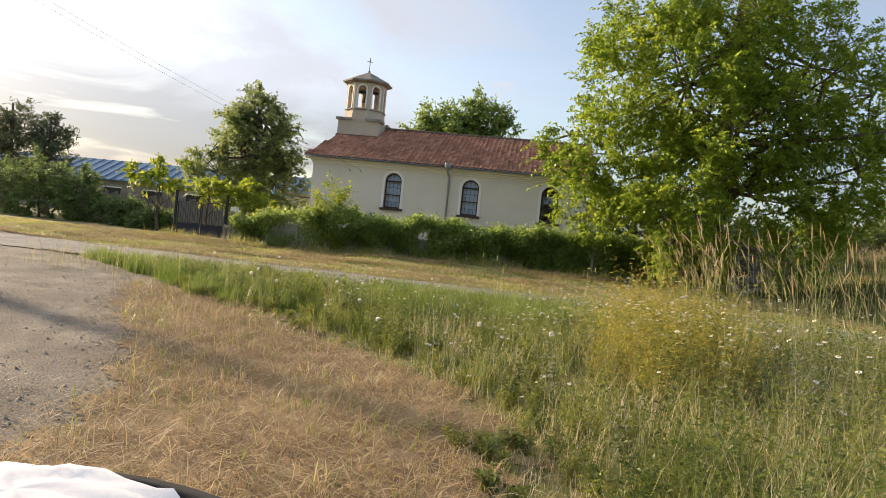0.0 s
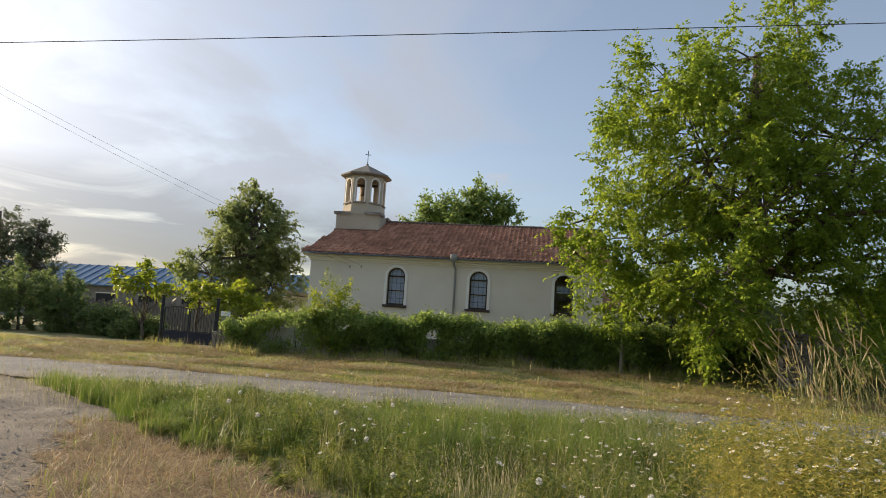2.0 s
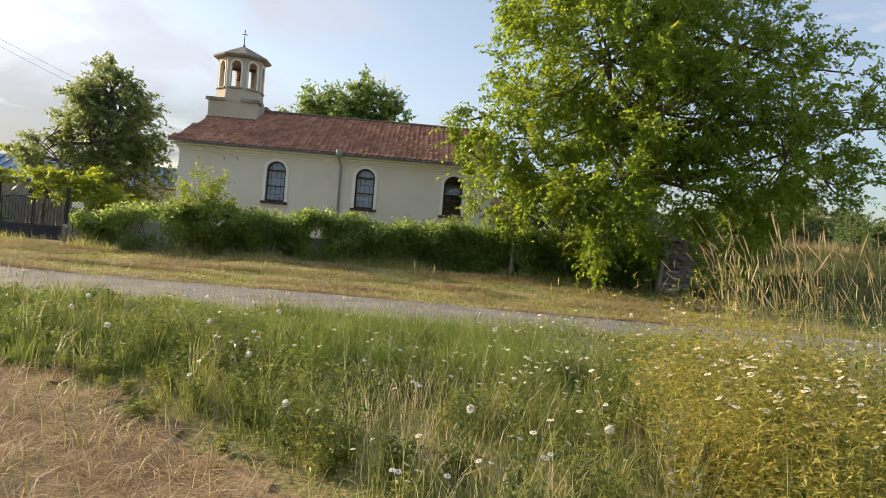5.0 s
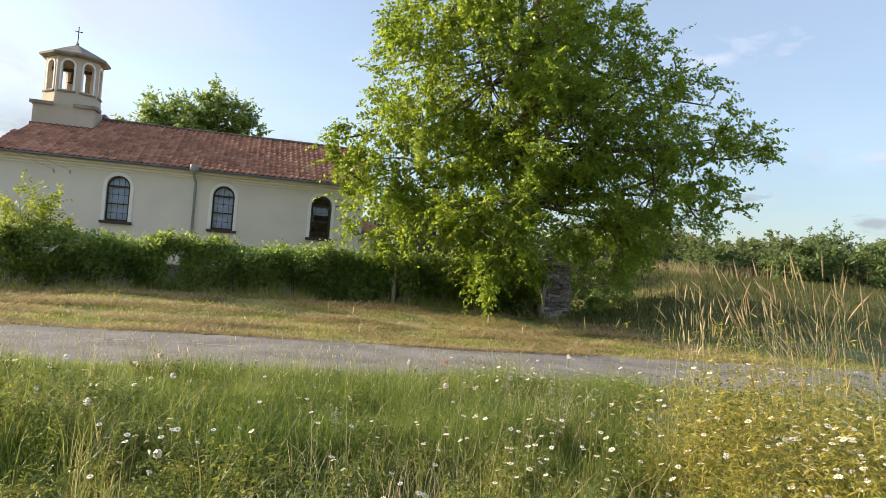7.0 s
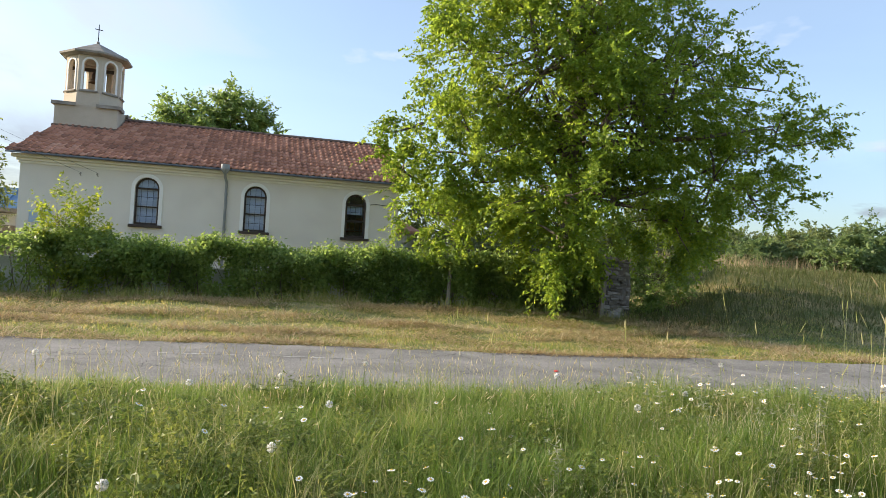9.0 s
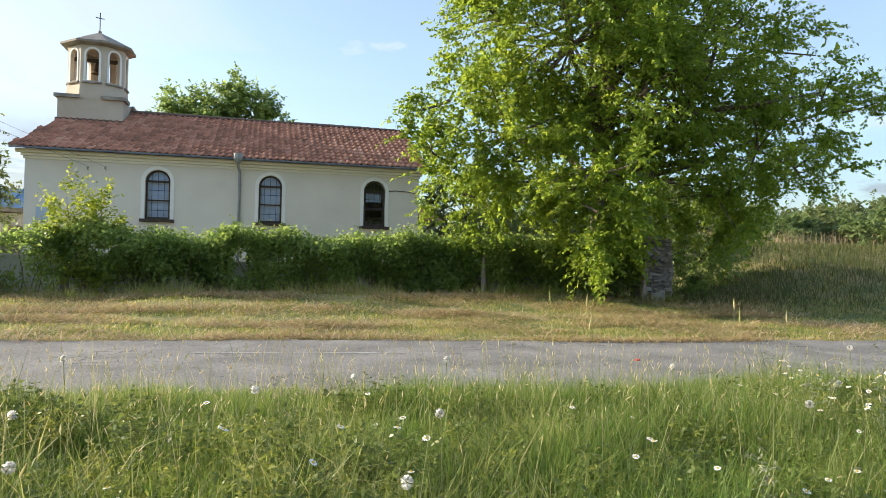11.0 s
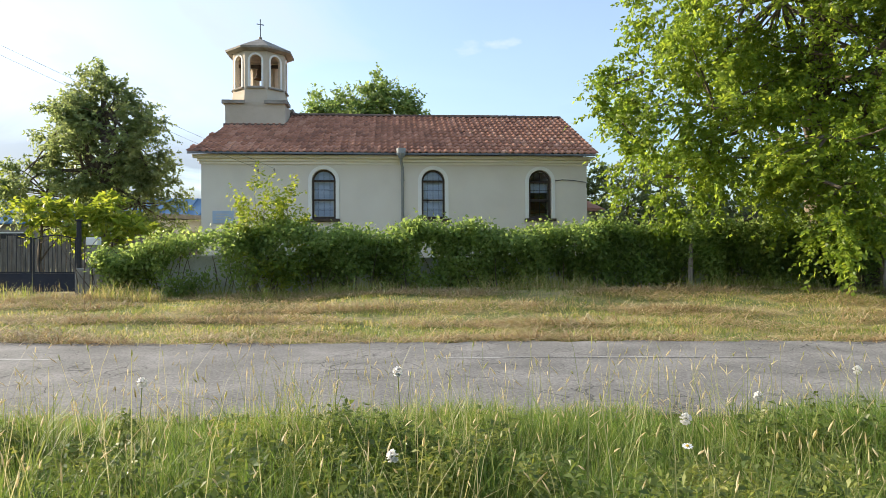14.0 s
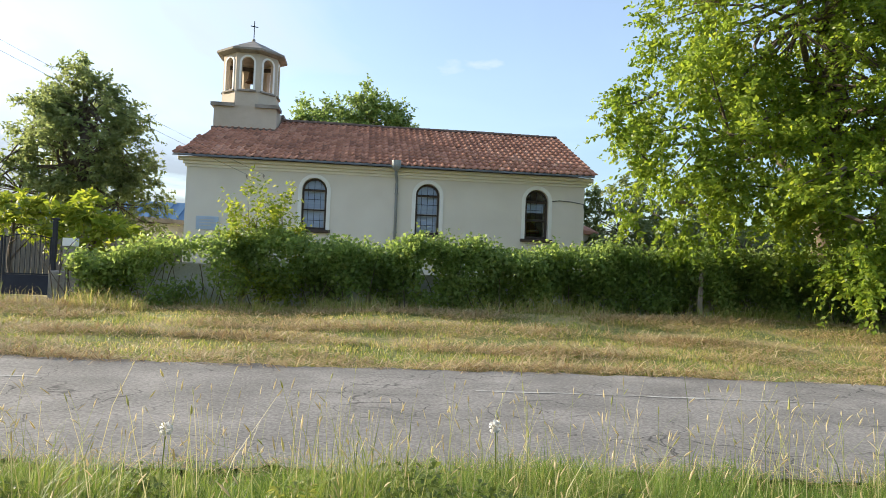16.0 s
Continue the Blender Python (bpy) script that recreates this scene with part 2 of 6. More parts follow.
M = {
    "soil": surface("mown_turf", [(0.34, (0.085, 0.115, 0.025)), (0.46, (0.14, 0.16, 0.04)), (0.54, (0.27, 0.22, 0.09)), (0.66, (0.42, 0.33, 0.17))], 0.9, 22, 0.95, 0.7, depth=0.04, fine_mix=0.45),
    "asphalt": asphalt("worn_asphalt"),
    "dirt": surface("dry_dirt", [(0.34, (0.075, 0.06, 0.045)), (0.44, (0.15, 0.122, 0.092)), (0.56, (0.245, 0.205, 0.157)), (0.68, (0.40, 0.345, 0.27))], 1.6, 60, 0.95, 0.9, depth=0.022, fine_mix=0.5),
    "mulch": surface("straw_mulch", [(0.32, (0.12, 0.075, 0.04)), (0.5, (0.27, 0.18, 0.095)), (0.68, (0.42, 0.31, 0.17))], 2.5, 70, 0.95, 0.9, depth=0.03, fine_mix=0.5),
    "paint_line": surface("faded_road_paint", [(0.35, (0.20, 0.19, 0.175)), (0.5, (0.34, 0.33, 0.31)), (0.7, (0.52, 0.51, 0.48))], 8, 60, 0.8, 0.2),
    "plaster": surface("grey_plaster", [(0.3, (0.65, 0.595, 0.51)), (0.5, (0.71, 0.655, 0.57)), (0.7, (0.75, 0.70, 0.61))], 0.9, 40, 0.92, 0.25, depth=0.006),
    "tower_plaster": surface("tower_plaster", [(0.3, (0.44, 0.37, 0.28)), (0.5, (0.54, 0.46, 0.36)), (0.7, (0.62, 0.54, 0.43))], 1.2, 40, 0.92, 0.25, depth=0.006),
    "cornice": surface("cream_cornice", [(0.3, (0.72, 0.67, 0.55)), (0.7, (0.82, 0.77, 0.66))], 2, 40, 0.85, 0.15),
    "white_trim": surface("white_trim", [(0.3, (0.78, 0.76, 0.71)), (0.7, (0.86, 0.84, 0.80))], 3, 50, 0.8, 0.1),
    "tile": surface("clay_tile", [(0.22, (0.20, 0.10, 0.07)), (0.42, (0.36, 0.165, 0.10)), (0.58, (0.48, 0.23, 0.145)), (0.8, (0.60, 0.36, 0.25))], 0.7, 30, 0.75, 0.3, random_mix=0.30, fine_mix=0.4),
    "old_tile": surface("lichened_tile", [(0.25, (0.07, 0.055, 0.045)), (0.5, (0.16, 0.11, 0.085)), (0.75, (0.26, 0.21, 0.17))], 3, 30, 0.9, 0.4),
    "concrete": surface("weathered_concrete", [(0.3, (0.17, 0.15, 0.125)), (0.5, (0.29, 0.26, 0.22)), (0.7, (0.40, 0.36, 0.31))], 3, 40, 0.95, 0.5),
    "pebble": surface("pale_gravel", [(0.3, (0.25, 0.21, 0.165)), (0.7, (0.44, 0.385, 0.31))], 12, 60, 0.95, 0.2),
    "stone": surface("rubble_stone", [(0.3, (0.10, 0.085, 0.07)), (0.5, (0.19, 0.165, 0.14)), (0.7, (0.31, 0.275, 0.24))], 3, 25, 0.95, 0.6, random_mix=0.4),
    "whitewash": surface("flaking_whitewash", [(0.3, (0.36, 0.35, 0.33)), (0.5, (0.55, 0.54, 0.51)), (0.7, (0.68, 0.67, 0.64))], 2, 30, 0.95, 0.4),
    "zinc": surface("zinc_gutter", [(0.3, (0.24, 0.25, 0.255)), (0.7, (0.38, 0.39, 0.395))], 3, 30, 0.6, 0.1, metal=0.25),
    "dark_wood": surface("dark_brown_wood", [(0.3, (0.035, 0.026, 0.02)), (0.7, (0.085, 0.06, 0.045))], 3, 40, 0.7, 0.3, stretch=(6, 6, 1)),
    "old_wood": surface("grey_weathered_wood", [(0.3, (0.14, 0.11, 0.085)), (0.7, (0.32, 0.27, 0.21))], 3, 40, 0.9, 0.5, stretch=(6, 6, 0.8)),
    "iron": surface("black_iron", [(0.3, (0.015, 0.015, 0.02)), (0.7, (0.04, 0.042, 0.05))], 5, 60, 0.55, 0.2, metal=0.3),
    "rust": surface("rusty_iron", [(0.3, (0.05, 0.03, 0.022)), (0.7, (0.14, 0.075, 0.045))], 5, 60, 0.85, 0.3, metal=0.2),
    "panel": surface("gate_sheet", [(0.3, (0.018, 0.02, 0.032)), (0.7, (0.035, 0.038, 0.055))], 2, 40, 0.6, 0.1, metal=0.2),
    "bronze": surface("bell_bronze", [(0.3, (0.07, 0.045, 0.025)), (0.7, (0.15, 0.09, 0.05))], 5, 60, 0.5, 0.1, metal=0.8),
    "curtain": surface("blue_grey_blind", [(0.3, (0.24, 0.29, 0.40)), (0.7, (0.34, 0.39, 0.50))], 1.5, 40, 0.9, 0.1, stretch=(1, 1, 8)),
    "dark_room": surface("dim_interior", [(0.3, (0.03, 0.03, 0.03)), (0.7, (0.06, 0.055, 0.05))], 2, 30, 0.9, 0.0),
    "glass": glass("window_glass", (0.86, 0.90, 0.92)),
    "blue_roof": surface("blue_sheet_roof", [(0.3, (0.06, 0.14, 0.25)), (0.7, (0.09, 0.20, 0.33))], 0.6, 10, 0.5, 0.1, metal=0.1),
    "bark": surface("tree_bark", [(0.3, (0.06, 0.045, 0.035)), (0.5, (0.13, 0.10, 0.075)), (0.7, (0.21, 0.17, 0.13))], 4, 30, 0.95, 0.9, stretch=(2, 2, 0.5), depth=0.02),
    "sign": surface("pale_blue_sign", [(0.3, (0.36, 0.45, 0.58)), (0.7, (0.46, 0.54, 0.66))], 3, 40, 0.7, 0.0),
    "cloth": surface("white_cloth", [(0.3, (0.66, 0.66, 0.68)), (0.7, (0.82, 0.82, 0.83))], 5, 80, 0.9, 0.2),
    "black_fabric": surface("black_fabric", [(0.3, (0.012, 0.012, 0.013)), (0.7, (0.03, 0.03, 0.03))], 8, 150, 0.85, 0.3),
    "mauve_fabric": surface("mauve_fabric", [(0.3, (0.16, 0.12, 0.13)), (0.7, (0.24, 0.19, 0.20))], 8, 150, 0.9, 0.3),
    "petal": surface("white_petal", [(0.3, (0.72, 0.72, 0.70)), (0.7, (0.85, 0.85, 0.82))], 30, 90, 0.7, 0.0),
    "yolk": surface("yellow_floret", [(0.3, (0.55, 0.33, 0.02)), (0.7, (0.72, 0.48, 0.05))], 30, 90, 0.8, 0.0),
    "red": surface("red_litter", [(0.3, (0.5, 0.03, 0.03)), (0.7, (0.65, 0.06, 0.05))], 30, 90, 0.6, 0.0),
    "cable": surface("dark_cable", [(0.3, (0.03, 0.03, 0.03)), (0.7, (0.06, 0.06, 0.06))], 5, 30, 0.7, 0.0),
    "lane_grass": leaf("lush_blade", [(0.0, (0.05, 0.10, 0.016)), (0.42, (0.12, 0.20, 0.033)), (0.66, (0.21, 0.28, 0.06)), (0.82, (0.38, 0.37, 0.16)), (1.0, (0.56, 0.50, 0.30))], 0.42, 0.45, patch=0.9, glow_up=1.4),
    "herb_leaf": leaf("yellow_green_herb", [(0.0, (0.13, 0.165, 0.03)), (0.6, (0.25, 0.275, 0.06)), (1.0, (0.40, 0.39, 0.12))], 0.42, 0.45, patch=1.3, glow_up=1.4),
    "weed_leaf": leaf("weed_leaf", [(0.0, (0.06, 0.095, 0.02)), (0.6, (0.135, 0.175, 0.04)), (1.0, (0.24, 0.26, 0.08))], 0.40, 0.42, patch=1.3, glow_up=1.4),
    "sage_leaf": leaf("grey_sage_leaf", [(0.0, (0.20, 0.22, 0.13)), (1.0, (0.36, 0.37, 0.25))], 0.35),
    "big_leaf": leaf("bright_tree_leaf", [(0.0, (0.08, 0.14, 0.028)), (0.45, (0.16, 0.235, 0.033)), (0.8, (0.26, 0.315, 0.042)), (1.0, (0.37, 0.39, 0.06))], 0.64, 0.38, patch=0.5),
    "back_leaf": leaf("oak_leaf", [(0.0, (0.10, 0.16, 0.045)), (0.6, (0.19, 0.265, 0.075)), (1.0, (0.27, 0.34, 0.10))], 0.5),
    "dark_leaf": leaf("dark_foliage", [(0.0, (0.085, 0.12, 0.05)), (0.6, (0.16, 0.195, 0.07)), (1.0, (0.26, 0.27, 0.10))], 0.48, 0.42, patch=0.5),
    "needle_leaf": leaf("grey_green_foliage", [(0.0, (0.065, 0.085, 0.05)), (1.0, (0.15, 0.17, 0.09))], 0.35),
    "vine_leaf": leaf("vine_leaf", [(0.0, (0.085, 0.14, 0.04)), (0.5, (0.185, 0.26, 0.068)), (1.0, (0.38, 0.43, 0.14))], 0.60, 0.38, patch=1.1),
    "lime_leaf": leaf("lime_green_leaf", [(0.0, (0.13, 0.185, 0.022)), (0.6, (0.22, 0.28, 0.034)), (1.0, (0.35, 0.37, 0.06))], 0.5),
    "shrub_leaf": leaf("pale_shrub_leaf", [(0.0, (0.085, 0.135, 0.045)), (1.0, (0.19, 0.245, 0.085))], 0.4),
    "grass": leaf("meadow_blade", [(0.0, (0.06, 0.10, 0.018)), (0.38, (0.135, 0.19, 0.036)), (0.54, (0.23, 0.265, 0.065)), (0.70, (0.36, 0.34, 0.14)), (1.0, (0.54, 0.46, 0.26))], 0.42, 0.45, patch=0.9, glow_up=1.4),
    "short_grass": leaf("mown_blade", [(0.0, (0.125, 0.188, 0.027)), (0.45, (0.237, 0.275, 0.062)), (0.62, (0.425, 0.362, 0.138)), (1.0, (0.600, 0.488, 0.250))], 0.4, patch=0.7),
    "straw": leaf("straw_stalk", [(0.0, (0.25, 0.17, 0.075)), (0.5, (0.42, 0.315, 0.155)), (1.0, (0.62, 0.51, 0.30))], 0.25),
    "seed": leaf("pale_seed_head", [(0.0, (0.40, 0.36, 0.20)), (0.6, (0.56, 0.50, 0.32)), (1.0, (0.64, 0.58, 0.40))], 0.45),
    "green_seed": leaf("green_seed_head", [(0.0, (0.26, 0.29, 0.09)), (0.6, (0.40, 0.40, 0.17)), (1.0, (0.56, 0.50, 0.28))], 0.45),
    "dry_head": leaf("tan_seed_plume", [(0.0, (0.30, 0.25, 0.15)), (0.6, (0.44, 0.37, 0.23)), (1.0, (0.56, 0.48, 0.32))], 0.5),
    # olive blades kept dull: shade on the mound is mixed into the colour
    "mound_blade": leaf("shaded_olive_blade", [(0.0, (0.05, 0.07, 0.02)), (0.5, (0.115, 0.135, 0.042)), (0.8, (0.20, 0.185, 0.08)), (1.0, (0.32, 0.26, 0.14))], 0.35, patch=0.5, glow_up=1.2),
    "rufous": leaf("rufous_seed_grass", [(0.0, (0.20, 0.20, 0.09)), (0.5, (0.32, 0.26, 0.15)), (1.0, (0.42, 0.32, 0.21))], 0.4),
    "olive_leaf": leaf("olive_foliage", [(0.0, (0.105, 0.15, 0.06)), (0.6, (0.20, 0.245, 0.092)), (1.0, (0.31, 0.33, 0.13))], 0.56, 0.42, patch=0.5),
    "gold_leaf": leaf("yellowing_leaf", [(0.0, (0.25, 0.26, 0.05)), (0.6, (0.42, 0.38, 0.08)), (1.0, (0.56, 0.47, 0.14))], 0.45, glow_up=1.3),
    "fluff": leaf("seed_fluff", [(0.0, (0.84, 0.83, 0.80)), (1.0, (0.90, 0.89, 0.87))], 0.72, glow_up=1.0),
    "stem": leaf("dry_green_stem", [(0.0, (0.22, 0.27, 0.08)), (0.5, (0.36, 0.36, 0.15)), (1.0, (0.50, 0.45, 0.25))], 0.4, glow_up=1.3),
}

# ---------------------------------------------------------------- mesh helpers
def mesh_of(name, bm, material, smooth=False):
    me = bpy.data.meshes.new(name)
    bm.normal_update()
    bm.to_mesh(me)
    bm.free()
    me.materials.append(M[material])
    if smooth:
        me.polygons.foreach_set("use_smooth", [True] * len(me.polygons))
    return me


def part(name, bm, material, parent=None, label="", smooth=False):
    ob = new(name, mesh_of(name, bm, material, smooth))
    ob.parent = parent
    if label:
        ob["label"] = label
    return ob


def thing(name, label, category, at=(0, 0, 0), group="", kind=""):
    ob = new(name)
    ob.empty_display_size = 0.2
    ob.matrix_world = Matrix.Translation(at)
    return tagged(ob, label, category, group, kind)


def quick_mesh(name, verts, faces, material, smooth=False):
    """A mesh of many triangles from arrays."""
    me = bpy.data.meshes.new(name)
    verts, faces = np.asarray(verts, np.float32), np.asarray(faces, np.int32)
    k = faces.shape[1]
    me.vertices.add(len(verts))
    me.vertices.foreach_set("co", verts.ravel())
    me.loops.add(faces.size)
    me.loops.foreach_set("vertex_index", faces.ravel())
    me.polygons.add(len(faces))
    me.polygons.foreach_set("loop_start", np.arange(0, faces.size, k, dtype=np.int32))
    if smooth:
        me.polygons.foreach_set("use_smooth", np.ones(len(faces), bool))
    me.update(calc_edges=True)
    me.materials.append(M[material])
    return me


def box(bm, x0, y0, z0, x1, y1, z1, bevel=0.0, m=None):
    r = bmesh.ops.create_cube(bm, size=1.0)
    vs = r["verts"]
    t = Matrix.Translation(((x0 + x1) / 2, (y0 + y1) / 2, (z0 + z1) / 2)) @ Matrix.Diagonal((x1 - x0, y1 - y0, z1 - z0, 1))
    bmesh.ops.transform(bm, matrix=(m @ t) if m else t, verts=vs)
    if bevel:
        es = list({e for v in vs for e in v.link_edges})
        bmesh.ops.bevel(bm, geom=es, offset=bevel, segments=1, affect="EDGES")
    return bm


def a_box(*a, bevel=0.0, m=None):
    return box(bmesh.new(), *a, bevel=bevel, m=m)


def tube(bm, pts, radii, sides=8):
    """A tapered tube along points."""
    rings = []
    for i, p in enumerate(pts):
        p = Vector(p)
        a, b = Vector(pts[max(i - 1, 0)]), Vector(pts[min(i + 1, len(pts) - 1)])
        d = (b - a).normalized()
        u = d.cross(Vector((0, 0, 1)) if abs(d.z) < 0.9 else Vector((1, 0, 0))).normalized()
        w = d.cross(u)
        r = radii[i] if isinstance(radii, (list, tuple)) else radii
        rings.append([bm.verts.new(p + r * (math.cos(k * math.tau / sides) * u + math.sin(k * math.tau / sides) * w)) for k in range(sides)])
    for a, b in zip(rings, rings[1:]):
        for k in range(sides):
            bm.faces.new((a[k], a[(k + 1) % sides], b[(k + 1) % sides], b[k]))
    bm.faces.new(rings[0][::-1])
    bm.faces.new(rings[-1])
    return bm


def a_tube(pts, radii, sides=8):
    bm = tube(bmesh.new(), pts, radii, sides)
    bmesh.ops.recalc_face_normals(bm, faces=bm.faces)
    return bm


def prism(bm, outline, lo, hi, axis="y"):
    """An outline in x,z pushed from y=lo to y=hi (axis y), or one in x,y from z=lo to z=hi."""
    def at(p, d):
        return (p[0], d, p[1]) if axis == "y" else (p[0], p[1], d)
    a = [bm.verts.new(at(p, lo)) for p in outline]
    b = [bm.verts.new(at(p, hi)) for p in outline]
    n = len(a)
    bm.faces.new(a)
    bm.faces.new(b[::-1])
    for i in range(n):
        bm.faces.new((a[i], b[i], b[(i + 1) % n], a[(i + 1) % n]))
    return bm


def a_prism(*a, **k):
    bm = prism(bmesh.new(), *a, **k)
    bmesh.ops.recalc_face_normals(bm, faces=bm.faces)
    return bm


# ---------------------------------------------------------------- the lie of the land
def smooth01(v):
    v = np.clip(v, 0, 1)
    return v * v * (3 - 2 * v)


def road_far(x):
    return 11.2 - 0.085 * x + 0.10 * np.sin(x * 0.9) * 0.5 + 0.004 * np.clip(-x - 4, 0, 30) ** 1.5


def road_near(x):
    return 7.55 - 0.085 * x + 0.07 * np.sin(x * 1.3 + 1) + 0.004 * np.clip(-x - 4, 0, 30) ** 1.5


def land(x, y):
    """Height of the ground."""
    x, y = np.asarray(x, float), np.asarray(y, float)
    z = -0.42 + 0.42 * smooth01((y + 5.0) / 12.0)                       # up to the road from the track
    z = z + 0.22 * smooth01((y - 11.5) / 6.0)                           # verge up to the hedge
    z = z + 0.14 * np.exp(-((y - 16.0) / 1.3) ** 2) * smooth01((x + 3) / 4) * smooth01((9.5 - x) / 3)
    z = z + 1.55 * smooth01((x - 10.5) / 6.0) * smooth01((y - 13.0) / 8.0) * (1 - 0.6 * smooth01((y - 40) / 40))
    z = z + 0.03 * np.sin(x * 1.7 + y * 0.6) * np.sin(y * 1.3 - x * 0.4) * (1 - smooth01((y - 6.8) / 0.6) * smooth01((12.0 - y) / 0.6))
    return z


def height(x, y):
    return float(land(x, y))


def sheet(name, xs, ys, lift, material, label, category, keep=None):
    """A sheet laid on the land; keep tells which cells belong to it."""
    gx, gy = np.meshgrid(xs, ys)
    v = np.stack([gx, gy, land(gx, gy) + lift], -1).reshape(-1, 3)
    nx, ny = len(xs), len(ys)
    i = np.arange((ny - 1) * (nx - 1))
    a = (i // (nx - 1)) * nx + i % (nx - 1)
    f = np.stack([a, a + 1, a + nx + 1, a + nx], -1)
    if keep is not None:
        cx, cy = v[f].mean(1)[:, 0], v[f].mean(1)[:, 1]
        f = f[keep(cx, cy)]
        used = np.unique(f)
        remap = np.zeros(len(v), int)
        remap[used] = np.arange(len(used))
        v, f = v[used], remap[f]
    return tagged(new(name, quick_mesh(name, v, f, material, True)), label, category, kind="structure")


def steps(*spans):
    return np.unique(np.concatenate([np.arange(a, b, s) for a, b, s in spans]))


rng = np.random.default_rng(7)

# ---------------------------------------------------------------- ground, road, track
gx = steps((-3000, -200, 400), (-200, -40, 20), (-40, -14, 2), (-14, 22, 0.35), (22, 60, 2), (60, 200, 20), (200, 3001, 400))
gy = steps((-3000, -200, 400), (-200, -20, 20), (-20, -6, 2), (-6, 26, 0.35), (26, 70, 2), (70, 200, 20), (200, 3001, 400))
sheet("ground", gx, gy, 0.0, "soil", "mown turf with dry patches rising from a lane", "ground")


def ribbon(name, left, right, xs, across, lift, material, label, category):
    """A strip between two edge lines given as y of x."""
    rows = []
    for s in np.linspace(0, 1, across):
        y = left(xs) * (1 - s) + right(xs) * s
        rows.append(np.stack([xs, y, land(xs, y) + lift], -1))
    v = np.stack(rows).reshape(-1, 3)
    nx = len(xs)
    i = np.arange((across - 1) * (nx - 1))
    a = (i // (nx - 1)) * nx + i % (nx - 1)
    f = np.stack([a, a + 1, a + nx + 1, a + nx], -1)
    return tagged(new(name, quick_mesh(name, v, f, material, True)), label, category, kind="structure")


wob = lambda x, k: 0.05 * np.sin(x * 4.1 + k) + 0.04 * np.sin(x * 9.7 + 2 * k) + 0.03 * np.sin(x * 23.0 + k)
rx = np.arange(-70, 70, 0.12)
ribbon("road", lambda x: road_near(x) + wob(x, 1), lambda x: road_far(x) + wob(x, 4), rx, 14, 0.03, "asphalt",
       "narrow worn grey asphalt lane with crumbling edges", "road")
mid = lambda x: road_near(x) * 0.34 + road_far(x) * 0.66
for x0, x1 in ((-6.2, -3.6), (0.1, 3.3)):
    ribbon("road_marking", lambda x: mid(x) - 0.022 + 0.2 * wob(x, 3), lambda x: mid(x) + 0.022 + 0.2 * wob(x, 6), np.arange(x0, x1, 0.12), 2, 0.034, "paint_line",
           "thin faded white line along the lane", "road marking")


def track_edge(y):
    """The right-hand border of the dirt track, as x of y."""
    return np.interp(y, [-9, -1.2, 1.0, 3.0, 5.4, 7.2, 9.0], [3.6, 1.75, 1.0, -0.35, -2.0, -4.3, -7.4])


def on_track(x, y):
    n = 0.16 * np.sin(y * 3.1 + x) + 0.1 * np.sin(y * 7.3 - x * 2) + 0.07 * np.sin(y * 15 + x * 11)
    left = np.interp(y, [-9, 0, 5, 9.5], [-4.6, -5.2, -8.0, -13.5])
    return (x < track_edge(y) + n) & (x > left + 2 * n) & (y < road_near(x) + 0.2)


sheet("dirt_track", np.arange(-14, 5, 0.07), np.arange(-9, 9.6, 0.07), 0.012, "dirt", "pale rutted dirt and gravel track joining the lane", "track", on_track)


def in_straw(x, y):
    n = 0.26 * np.sin(y * 2.3 + x * 1.7) + 0.16 * np.sin(y * 6.1 - x * 5) + 0.12 * np.sin(y * 13 + x * 9)
    e = track_edge(y)
    w = np.interp(y, [-3, -1.2, 0.5, 2.2, 3.6, 4.8], [2.8, 2.6, 2.5, 1.9, 1.1, 0.0])
    return (x > e - 0.5 + n * 0.5) & (x < e + w + n) & (y > -7) & (y < 4.8)


sheet("straw_ground", np.arange(-4, 8, 0.09), np.arange(-7, 5, 0.09), 0.02, "mulch", "patch of dead brown cut grass beside the track", "dry ground", in_straw)


# ---------------------------------------------------------------- the church
church = thing("church", "grey plastered village chapel with red tiled roof and octagonal belfry", "church", (0, 25, 0.15))
CX0, CX1, CY0, CY1 = -6.30, 6.03, 25.0, 33.6
EAVE, RIDGE, RIDGE_Y = 4.24, 6.34, 29.35
WIN_X = (-2.50, 0.985, 4.475)
SILL, SPRING, HALF = 2.18, 3.40, 0.375


def arch(xc, half, z0, spring, n=14):
    """Outline of a round-headed opening, from its foot on one side over the top to the other."""
    pts = [(xc - half, z0)]
    pts += [(xc - half * math.cos(math.pi * i / n), spring + half * math.sin(math.pi * i / n)) for i in range(n + 1)]
    return pts + [(xc + half, z0)]


